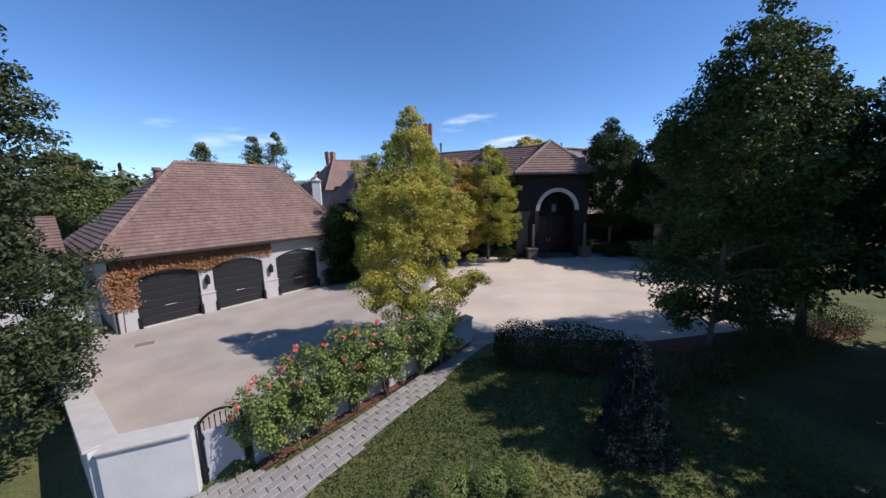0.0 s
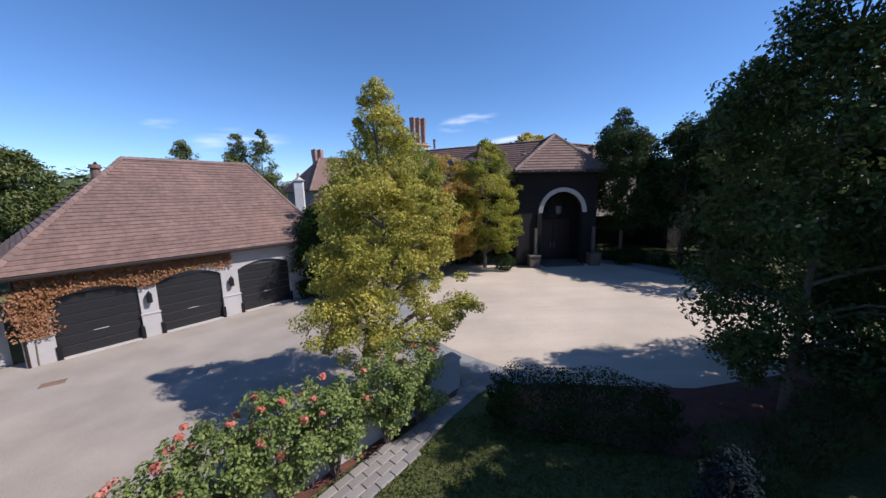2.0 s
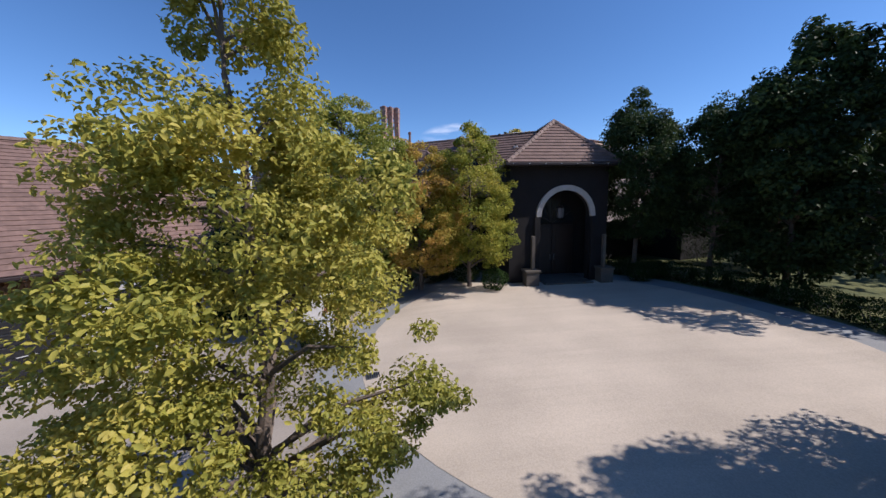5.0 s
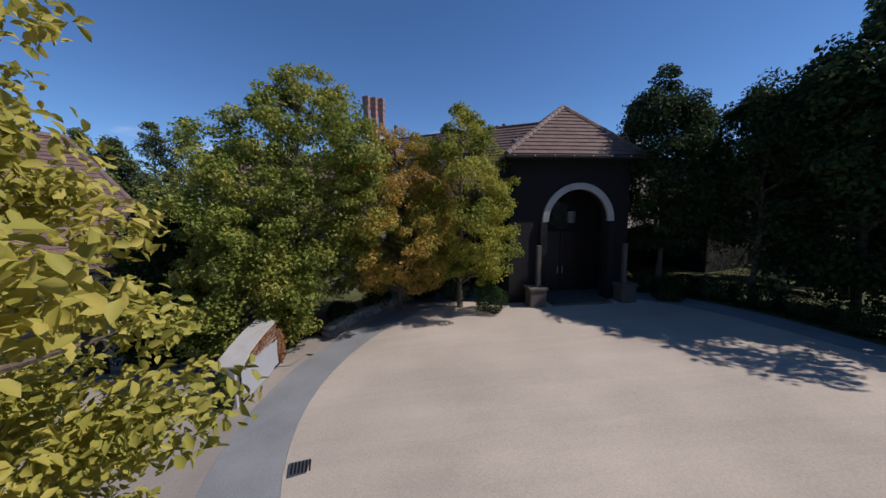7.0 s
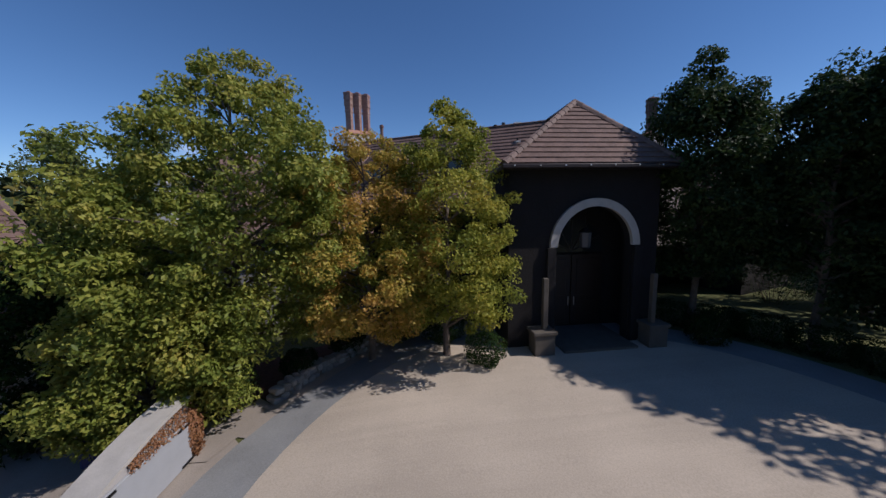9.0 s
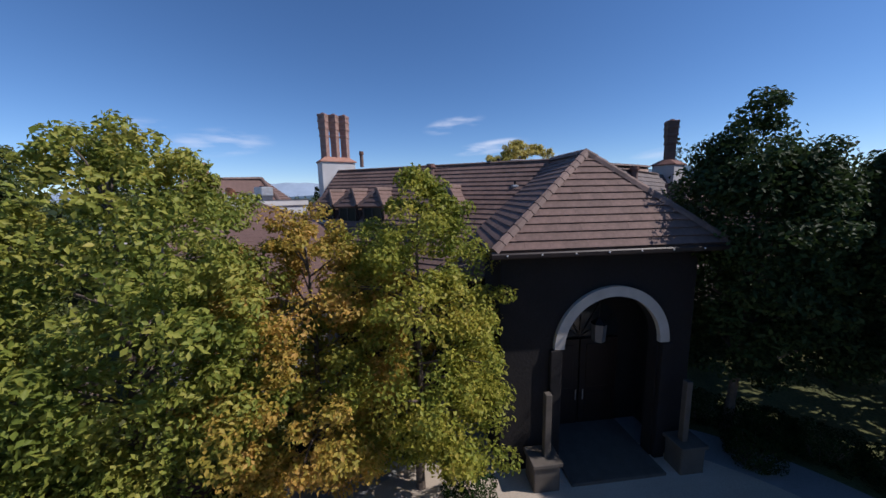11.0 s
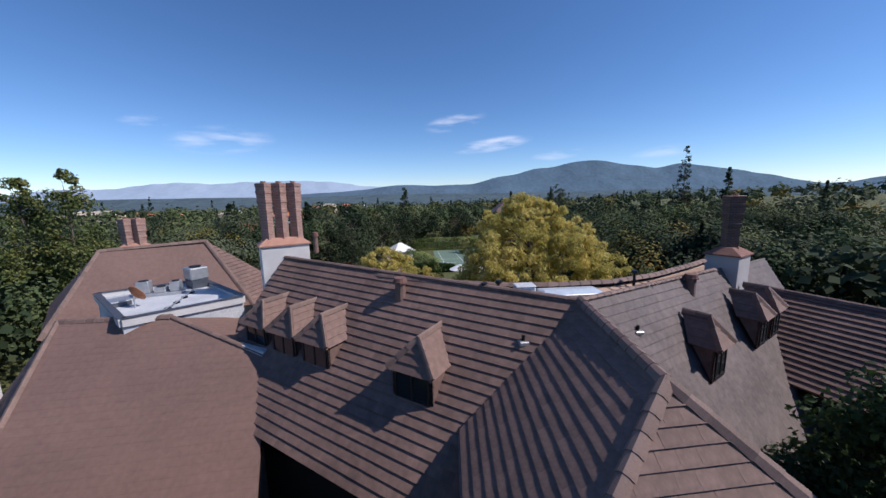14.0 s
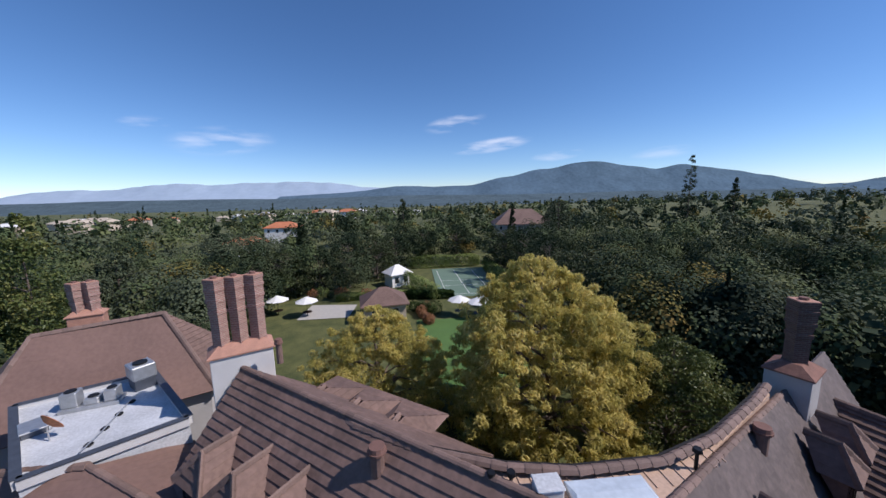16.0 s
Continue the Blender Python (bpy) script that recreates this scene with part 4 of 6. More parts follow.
def spandrel(bm, x0, x1, prof, z_top, y0, y1):
    """The wall above an arch, with depth."""
    pts = [(x0, prof[0][1])] + prof + [(x1, prof[-1][1])]
    for (xa, za), (xb, zb) in zip(pts, pts[1:]):
        if xb - xa < 1e-5:
            continue
        q = [bm.verts.new(c) for c in ((xa, y0, za), (xb, y0, zb), (xb, y0, z_top), (xa, y0, z_top), (xa, y1, za), (xb, y1, zb), (xb, y1, z_top), (xa, y1, z_top))]
        bm.faces.new((q[0], q[1], q[2], q[3]))
        bm.faces.new((q[7], q[6], q[5], q[4]))
        bm.faces.new((q[4], q[5], q[1], q[0]))


DOORS = [(0.12, 3.02), (3.72, 6.62), (7.52, 10.62)]
bm = bmesh.new()
edges = [g0] + [v for d in DOORS for v in d] + [g1]
for i in range(0, len(edges), 2):
    box(bm, edges[i], 0.0, -0.3, edges[i + 1], 0.36, eave - 0.05)
for x0, x1 in DOORS:
    spandrel(bm, x0, x1, arch_profile(x0, x1, 2.62, 3.02), eave - 0.05, 0.0, 0.36)
bmesh.ops.remove_doubles(bm, verts=bm.verts, dist=0.0005)
front = part("front_wall", bm, M["stucco"], garage, "grey stucco front with three low arches")
for i in range(0, len(edges), 2):
    bm = bmesh.new()
    box(bm, edges[i] - 0.02, -0.05, -0.1, edges[i + 1] + 0.02, 0.0, 1.15, 0.01)
    box(bm, edges[i] - 0.05, -0.09, 1.15, edges[i + 1] + 0.05, 0.0, 1.24, 0.015)
    part("pier_base", bm, M["stucco"], garage)
for x0, x1 in DOORS:
    # Lighter backing board shows through the gaps as painted edge highlights.
    bm = bmesh.new()
    box(bm, x0, 0.16, -0.1, x1, 0.22, 3.04)
    door = part("garage_door", bm, M["doorback"], garage, "black panelled timber garage door")
    n = 6
    for k in range(n):
        bm = bmesh.new()
        box(bm, x0 + 0.03, 0.115, 0.06 + 0.46 * k, x1 - 0.03, 0.16, 0.06 + 0.46 * k + 0.42, 0.012)
        part("panel", bm, M["black"], door)
    bm = bmesh.new()
    box(bm, (x0 + x1) / 2 - 0.25, 0.07, 0.95, (x0 + x1) / 2 + 0.25, 0.10, 0.99, 0.008)
    part("handle", bm, M["steel"], door)
    for xx in (x0 - 0.03, x1 - 0.13):
        bm = bmesh.new()
        box(bm, xx, -0.12, -0.05, xx + 0.16, 0.11, 0.62, 0.015)
        part("wheel_guard", bm, M["iron"], garage)
    bm = bmesh.new()
    box(bm, x0 + 0.14, -0.2, -0.1, x1 - 0.14, 0.12, 0.045, 0.012)
    part("sill", bm, M["trim"], garage, "pale concrete door sill")
# gutter
bm = bmesh.new()
box(bm, g0 - ov, -ov - 0.1, eave - 0.16, g1 + ov, -ov + 0.02, eave - 0.02, 0.03)
part("gutter", bm, M["wood"], garage)
bm = bmesh.new()
box(bm, g0 - ov - 0.1, -ov, eave - 0.16, g0 - ov + 0.02, gd + ov, eave - 0.02, 0.03)
part("gutter", bm, M["wood"], garage)
bm = bmesh.new()
box(bm, g0 - ov + 0.05, -ov + 0.05, eave - 0.12, g1 + ov - 0.05, gd + ov - 0.05, eave - 0.06)
part("soffit", bm, M["wood"], garage)
bm = bmesh.new()
tube(bm, (g0 + 0.06, -0.08, -0.1), (g0 + 0.06, -0.08, eave - 0.1), 0.05, 0.05)
part("downpipe", bm, M["wood"], garage)
for xx in (3.37, 7.07):
    lamp = thing("wall_lantern", garage.matrix_basis @ Vector((xx, -0.02, 2.05)), "black iron lantern on the garage pier", "lantern", "garage lanterns", turn=garage_turn)
    bm = bmesh.new()
    box(bm, -0.1, -0.28, -0.28, 0.1, -0.06, 0.14, 0.02)
    part("cage", bm, M["iron"], lamp)
    bm = bmesh.new()
    tube(bm, (0, -0.17, 0.14), (0, -0.17, 0.32), 0.13, 0.01, 6)
    part("roof", bm, M["iron"], lamp)
    bm = bmesh.new()
    box(bm, -0.02, -0.1, 0.1, 0.02, 0.03, 0.14)
    part("bracket", bm, M["iron"], lamp)


def roof_vent(at, turn=0, h=0.5, r=0.17, label="brown clay roof vent with a cap"):
    v = thing("roof_vent", at, label, "roof vent", "roof vents", turn=turn)
    bm = bmesh.new()
    tube(bm, (0, 0, -0.5), (0, 0, h), r, r * 0.95, 12)
    part("pipe", bm, M["tile"], v)
    bm = bmesh.new()
    tube(bm, (0, 0, h), (0, 0, h + 0.07), r * 1.35, r * 1.35, 12)
    tube(bm, (0, 0, h + 0.07), (0, 0, h + 0.2), r * 1.2, r * 1.1, 12)
    part("cap", bm, M["mortar"], v)
    return v


roof_vent(garage.matrix_basis @ Vector((2.9, 5.1, 8.05)), garage_turn, 0.55, 0.22)

# russet vine over the garage front
rng = np.random.default_rng(21)
pts = []
for _ in range(7500):
    u = rng.uniform()
    if u < 0.3:
        x, z = rng.normal(-0.35, 0.28), rng.uniform(1.2, 3.4)
        if z < 1.9 and rng.uniform() < 0.4:
            continue
    else:
        x = rng.uniform(-0.6, 7.2) if rng.uniform() < 0.8 else rng.uniform(-0.6, 5)
        k = 1 - max(0, (x - 3.5)) / 5
        top = 3.75
        arch = 2.62
        for x0, x1 in DOORS:
            if x0 < x < x1:
                arch = 2.72 + 0.33 * (1 - ((x - (x0 + x1) / 2) / ((x1 - x0) / 2)) ** 2)
        low_z = arch + (top - arch) * (1 - k) * rng.uniform(0.2, 1.0) - 0.05
        z = rng.uniform(low_z, top)
    pts.append((x, -0.05 - abs(rng.normal(0, 0.09)), z))
p = np.array(pts)
nn = unit(np.array([0, -1, 0.35]) + rng.normal(size=p.shape) * 0.5)
vine = thing("climbing_vine", garage.matrix_basis.translation, "russet autumn vine trained over the garage arches", "vine", turn=garage_turn)
part_mesh("leaves", leaf_mesh("leaves", p, nn, 0.13, L["vine"], rng, droop=1.0), vine)
bm = bmesh.new()
tube(bm, (-0.45, -0.06, -0.1), (-0.35, -0.05, 2.6), 0.03, 0.02, 6)
tube(bm, (-0.35, -0.05, 2.6), (3.2, -0.05, 3.3), 0.02, 0.012, 6)
tube(bm, (3.2, -0.05, 3.3), (6.6, -0.05, 3.4), 0.012, 0.006, 6)
part("stem", bm, M["bark"], vine)

# yard gate beside the garage
yard = thing("yard_gate", (-17.3, 17.2, -0.45), "grey yard gate between two pale posts", "gate", turn=garage_turn + 6)
bm = bmesh.new()
box(bm, -0.9, 0, 0.03, 0.9, 0.06, 1.9, 0.01)
part("leaf", bm, M["greypanel"], yard)
for xx in (-1.15, 1.05):
    bm = bmesh.new()
    box(bm, xx - 0.22, -0.15, -0.2, xx + 0.22, 0.3, 2.1, 0.02)
    part("post", bm, M["stucco"], yard)
    bm = bmesh.new()
    box(bm, xx - 0.28, -0.21, 2.1, xx + 0.28, 0.36, 2.2, 0.02)
    part("post_cap", bm, M["trim"], yard)
# low shed roof beyond the garage
shed = thing("outbuilding", garage.matrix_basis @ Vector((-4.6, 5.0, 0)), "small outbuilding with a brown tiled roof", "outbuilding", turn=garage_turn)
bm = bmesh.new()
box(bm, -2.5, 0, -0.5, 2.6, 5.0, 4.0)
part("wall", bm, M["stucco"], shed)
roof_face("roof", [(-3, -0.4, 3.9), (2.9, -0.4, 3.9), (2.9, 2.6, 5.9), (-3, 2.6, 5.9)], shed, T)
roof_face("roof", [(2.9, 5.5, 3.9), (-3, 5.5, 3.9), (-3, 2.6, 5.9), (2.9, 2.6, 5.9)], shed, T)


# ---- entrance ----
def arch_ring(bm, cx, z0, r0, r1, y0, y1, n=28):
    ring = []
    for i in range(n + 1):
        a = math.pi * i / n
        c, s = math.cos(a), math.sin(a)
        ring.append([bm.verts.new((cx + r * c, y, z0 + r * s)) for r, y in ((r0, y0), (r1, y0), (r1, y1), (r0, y1))])
    for p, q in zip(ring, ring[1:]):
        for k in range(4):
            bm.faces.new((p[k], p[(k + 1) % 4], q[(k + 1) % 4], q[k]))


EX, EZ, EY = 12.02, 4.7, 28.4
# Front wall: shade of the entrance side is in its base colour.
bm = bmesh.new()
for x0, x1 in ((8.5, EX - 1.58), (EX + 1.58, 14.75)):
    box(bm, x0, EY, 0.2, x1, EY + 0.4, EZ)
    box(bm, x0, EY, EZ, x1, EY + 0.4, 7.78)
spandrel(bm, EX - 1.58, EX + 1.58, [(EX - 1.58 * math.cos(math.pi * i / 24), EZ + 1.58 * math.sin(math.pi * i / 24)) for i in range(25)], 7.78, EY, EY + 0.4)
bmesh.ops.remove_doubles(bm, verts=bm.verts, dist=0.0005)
part("front_wall", bm, M["shadewall"], mansion, "dark shingled front wall, deepened for shade, with a tall arched opening")
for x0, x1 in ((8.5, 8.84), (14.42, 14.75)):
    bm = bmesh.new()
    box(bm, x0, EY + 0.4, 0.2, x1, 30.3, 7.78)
    part("side_wall", bm, M["shadewall"], mansion)
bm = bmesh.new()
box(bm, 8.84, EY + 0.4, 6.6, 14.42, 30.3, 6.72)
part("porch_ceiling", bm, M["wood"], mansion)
bm = bmesh.new()
arch_ring(bm, EX, EZ, 1.57, 1.88, EY - 0.14, EY + 0.02)
part("arch_trim", bm, M["trim"], mansion, "pale stone arch over the entrance")
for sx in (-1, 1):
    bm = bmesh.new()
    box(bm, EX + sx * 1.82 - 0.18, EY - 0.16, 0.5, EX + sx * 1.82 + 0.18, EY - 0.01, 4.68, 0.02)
    part("pilaster", bm, M["shadewall"], mansion)
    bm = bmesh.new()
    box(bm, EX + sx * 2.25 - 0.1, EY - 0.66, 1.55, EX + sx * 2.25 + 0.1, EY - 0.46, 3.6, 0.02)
    part("porch_post", bm, M["porch"], mansion, "stone porch post dimmed for shade")
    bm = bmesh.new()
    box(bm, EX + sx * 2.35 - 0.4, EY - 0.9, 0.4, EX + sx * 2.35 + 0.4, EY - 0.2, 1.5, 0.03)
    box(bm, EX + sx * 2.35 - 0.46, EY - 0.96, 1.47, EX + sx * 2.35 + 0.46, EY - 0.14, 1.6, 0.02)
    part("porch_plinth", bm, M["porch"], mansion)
DY = 30.28
bm = bmesh.new()
arch_ring(bm, EX, EZ - 0.5, 0.02, 1.5, DY - 0.06, DY)
part("fanlight", bm, M["glass"], mansion, "dark arched fanlight")
for a in (30, 60, 90, 120, 150):
    bm = bmesh.new()
    tube(bm, (EX, DY - 0.08, EZ - 0.5), (EX + 1.48 * math.cos(radians(a)), DY - 0.08, EZ - 0.5 + 1.48 * math.sin(radians(a))), 0.03, 0.03, 6)
    part("glazing_bar", bm, M["black"], mansion)
# Door leaves: porch shade is part of the wood's colour.
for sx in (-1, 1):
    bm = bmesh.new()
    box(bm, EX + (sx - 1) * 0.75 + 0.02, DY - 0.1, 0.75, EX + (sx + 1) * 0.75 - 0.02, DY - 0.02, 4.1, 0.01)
    leaf_d = part("front_door", bm, M["wood"], mansion, "red timber entrance door darkened for porch shade")
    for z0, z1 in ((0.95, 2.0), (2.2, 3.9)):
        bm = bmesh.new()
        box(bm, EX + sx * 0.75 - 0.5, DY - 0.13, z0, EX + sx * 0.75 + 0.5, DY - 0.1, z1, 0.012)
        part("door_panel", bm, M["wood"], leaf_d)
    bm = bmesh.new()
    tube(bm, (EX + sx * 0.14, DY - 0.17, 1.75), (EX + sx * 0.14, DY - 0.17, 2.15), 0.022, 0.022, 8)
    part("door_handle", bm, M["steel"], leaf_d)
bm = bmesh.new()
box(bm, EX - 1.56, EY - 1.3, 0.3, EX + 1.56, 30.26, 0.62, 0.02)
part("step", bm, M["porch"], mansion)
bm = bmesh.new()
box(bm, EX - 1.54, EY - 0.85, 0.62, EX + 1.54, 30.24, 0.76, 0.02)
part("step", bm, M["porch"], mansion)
lant = thing("porch_lantern", (EX - 0.1, EY + 0.5, 4.9), "dim glazed lantern hanging inside the entrance arch", "lantern")
bm = bmesh.new()
tube(bm, (0, 0, -0.3), (0, 0, 0.3), 0.2, 0.24, 6)
part("glass_body", bm, M["doorback"], lant)
bm = bmesh.new()
tube(bm, (0, 0, 0.3), (0, 0, 0.5), 0.28, 0.03, 6)
tube(bm, (0, 0, 0.5), (0, 0, 1.72), 0.012, 0.012, 5)
part("hanger", bm, M["iron"], lant)
bm = bmesh.new()
tube(bm, (0, 0, -0.42), (0, 0, -0.3), 0.05, 0.22, 6)
part("foot", bm, M["iron"], lant)
# eaves gutter with pale brackets
bm = bmesh.new()
box(bm, 8.0, 27.58, 7.66, 15.2, 27.74, 7.82, 0.03)
part("gutter", bm, M["wood"], mansion)
bm = bmesh.new()
prism(bm, [(8.2, 27.8), (15.0, 27.8), (15.7, 33.3), (8.9, 33.3)], 7.66, 7.72)
part("soffit", bm, M["shadewall"], mansion)
for k in range(8):
    bm = bmesh.new()
    box(bm, 8.42 + 0.95 * k, 27.56, 7.74, 8.46 + 0.95 * k, 27.60, 7.78)
    part("gutter_clip", bm, M["white"], mansion)
bm = bmesh.new()
tube(bm, (8.1, 27.7, 7.76), (8.85, 33.3, 7.76), 0.09, 0.09, 8)
part("gutter", bm, M["lead"], mansion)


# ---- chimneys ----
def brick_shade(name="weathered_brickwork", k=1.0):
    m = bpy.data.materials.new(name)
    m.use_nodes = True
    nt = m.node_tree
    b = nt.nodes["Principled BSDF"]
    b.inputs["Roughness"].default_value = 0.88
    co = nt.nodes.new("ShaderNodeTexCoord")
    sep = nt.nodes.new("ShaderNodeSeparateXYZ")
    nt.links.new(co.outputs["Object"], sep.inputs[0])
    add = nt.nodes.new("ShaderNodeMath")
    add.operation = "ADD"
    nt.links.new(sep.outputs[0], add.inputs[0])
    nt.links.new(sep.outputs[1], add.inputs[1])
    com = nt.nodes.new("ShaderNodeCombineXYZ")
    nt.links.new(add.outputs[0], com.inputs[0])
    nt.links.new(sep.outputs[2], com.inputs[1])
    br = nt.nodes.new("ShaderNodeTexBrick")
    br.inputs["Scale"].default_value = 1.0
    br.inputs["Brick Width"].default_value, br.inputs["Row Height"].default_value = 0.22, 0.075
    br.inputs["Mortar Size"].default_value = 0.012
    br.inputs["Color1"].default_value = (0.24 * k, 0.115 * k, 0.092 * k, 1)
    br.inputs["Color2"].default_value = (0.34 * k, 0.18 * k, 0.145 * k, 1)
    br.inputs["Mortar"].default_value = (0.36 * k, 0.29 * k, 0.25 * k, 1)
    nt.links.new(com.outputs[0], br.inputs["Vector"])
    nz = nt.nodes.new("ShaderNodeTexNoise")
    nz.inputs["Scale"].default_value = 3
    nt.links.new(co.outputs["Object"], nz.inputs["Vector"])
    hs = nt.nodes.new("ShaderNodeHueSaturation")
    mr = nt.nodes.new("ShaderNodeMapRange")
    mr.inputs["To Min"].default_value, mr.inputs["To Max"].default_value = 0.6, 1.4
    nt.links.new(nz.outputs[0], mr.inputs["Value"])
    nt.links.new(mr.outputs[0], hs.inputs["Value"])
    nt.links.new(br.outputs["Color"], hs.inputs["Color"])
    nt.links.new(hs.outputs[0], b.inputs["Base Color"])
    bp = nt.nodes.new("ShaderNodeBump")
    bp.inputs["Strength"].default_value, bp.inputs["Distance"].default_value = 0.6, 0.01
    bp.invert = True
    nt.links.new(br.outputs["Fac"], bp.inputs["Height"])
    nt.links.new(bp.outputs[0], b.inputs["Normal"])
    return m


M["brickwork"] = brick_shade()
# Shaded copy of the same brickwork: every colour scaled down.
M["brick_shaded"] = brick_shade("shaded_brickwork", 0.36)


def stack(parent, at, w, z0, z1, turn, brick):
    """One brick chimney stack with corbelled bands."""
    bm = bmesh.new()
    h, t = w / 2, z1 - z0
    prof = [(0, 1.16), (0.13, 1.16), (0.15, 1.07), (0.27, 1.07), (0.29, 1.0), (t - 1.42, 1.0), (t - 1.36, 1.14), (t - 1.24, 1.14), (t - 1.20, 1.02), (t - 0.92, 1.14), (t - 0.90, 1.27), (t - 0.78, 1.27), (t - 0.76, 1.2), (t - 0.46, 1.22), (t - 0.44, 1.33), (t - 0.34, 1.33), (t - 0.32, 1.24), (t - 0.14, 1.24), (t - 0.12, 1.33), (t, 1.33)]
    rings = [[bm.verts.new((sx * h * k, sy * h * k, z)) for sx, sy in ((-1, -1), (1, -1), (1, 1), (-1, 1))] for z, k in prof]
    for p, q in zip(rings, rings[1:]):
        for i in range(4):
            bm.faces.new((p[i], p[(i + 1) % 4], q[(i + 1) % 4], q[i]))
    bm.faces.new(rings[0])
    bm.faces.new(rings[-1])
    s = part("flue", bm, brick, parent)
    s.matrix_basis = pose(at[0], at[1], z0, 0, 0, turn)
    bm = bmesh.new()
    box(bm, -h * 1.3, -h * 1.3, z1 - z0, h * 1.3, h * 1.3, z1 - z0 + 0.05 + 0.004 * at[0], 0.015)
    part("flue_cap", bm, M["terracotta"], s)
    bm = bmesh.new()
    tube(bm, (0, 0, z1 - z0 + 0.05), (0, 0, z1 - z0 + 0.14), w * 0.3, w * 0.28, 12)
    part("flue_pot", bm, M["mortar"], s)
    return s


def chimney(at, turn, length, width, z0, z1, zt, n, w, label, base_mat, brick=M["brickwork"], shoulder=M["terracotta"]):
    c = thing("chimney", (at[0], at[1], 0), label, "chimney", turn=turn)
    bm = bmesh.new()
    box(bm, -length / 2, -width / 2, z0, length / 2, width / 2, z1, 0.02)
    part("base", bm, base_mat, c, "pale rendered chimney base")
    bm = bmesh.new()
    lo = [bm.verts.new((sx * (length / 2 + 0.08), sy * (width / 2 + 0.08), z1 + dz)) for dz in (0, 0.06) for sx, sy in ((-1, -1), (1, -1), (1, 1), (-1, 1))]
    hi = [bm.verts.new((sx * (length / 2 - 0.32), sy * (width / 2 - 0.38), z1 + 0.36)) for sx, sy in ((-1, -1), (1, -1), (1, 1), (-1, 1))]
    for a, b in ((lo[:4], lo[4:]), (lo[4:], hi)):
        for k in range(4):
            bm.faces.new((a[k], a[(k + 1) % 4], b[(k + 1) % 4], b[k]))
    bm.faces.new(hi)
    part("shoulder", bm, shoulder, c, "sloped clay shoulder")
    for k in range(n):
        x = (k - (n - 1) / 2) * (0.70 if n < 3 else 0.665)
        stack(c, (x, 0), w, z1 + 0.08, zt + 0.006 * k, 45, brick)
    return c


chimney((1.45, 43.2), 26, 2.2, 1.2, 8.4, 11.72, 14.72, 3, 0.41, "triple brick chimney on a white rendered base", M["whitewall"])
# Shade is painted into this chimney's bricks and its browner shoulder.
chimney((22.8, 39.55), 26, 1.45, 1.3, 7.0, 11.0, 13.7, 1, 0.5, "single brick chimney coloured dark for shade, on a rendered base", M["stucco"], M["brick_shaded"], M["brick"])
chimney((-12.4, 52.8), 24, 1.7, 1.0, 8.0, 10.6, 12.7, 2, 0.5, "paired brick chimney stacks on the rear roof", M["terracotta"])
wc = thing("chimney", (-11.6, 41.6, 0.45), "pale rendered chimney with a clay pot", "chimney", turn=8)
bm = bmesh.new()
box(bm, -0.45, -0.4, 3.6, 0.45, 0.4, 7.6, 0.02)
part("base", bm, M["whitewall"], wc)
bm = bmesh.new()
box(bm, -0.55, -0.5, 7.6, 0.55, 0.5, 7.72, 0.02)
tube(bm, (0, 0, 7.72), (0, 0, 8.0), 0.5, 0.2, 4)
part("shoulder", bm, M["trim"], wc)
bm = bmesh.new()
tube(bm, (0, 0, 7.95), (0, 0, 8.45), 0.15, 0.13, 12)
part("flue_pot", bm, M["terracotta"], wc)


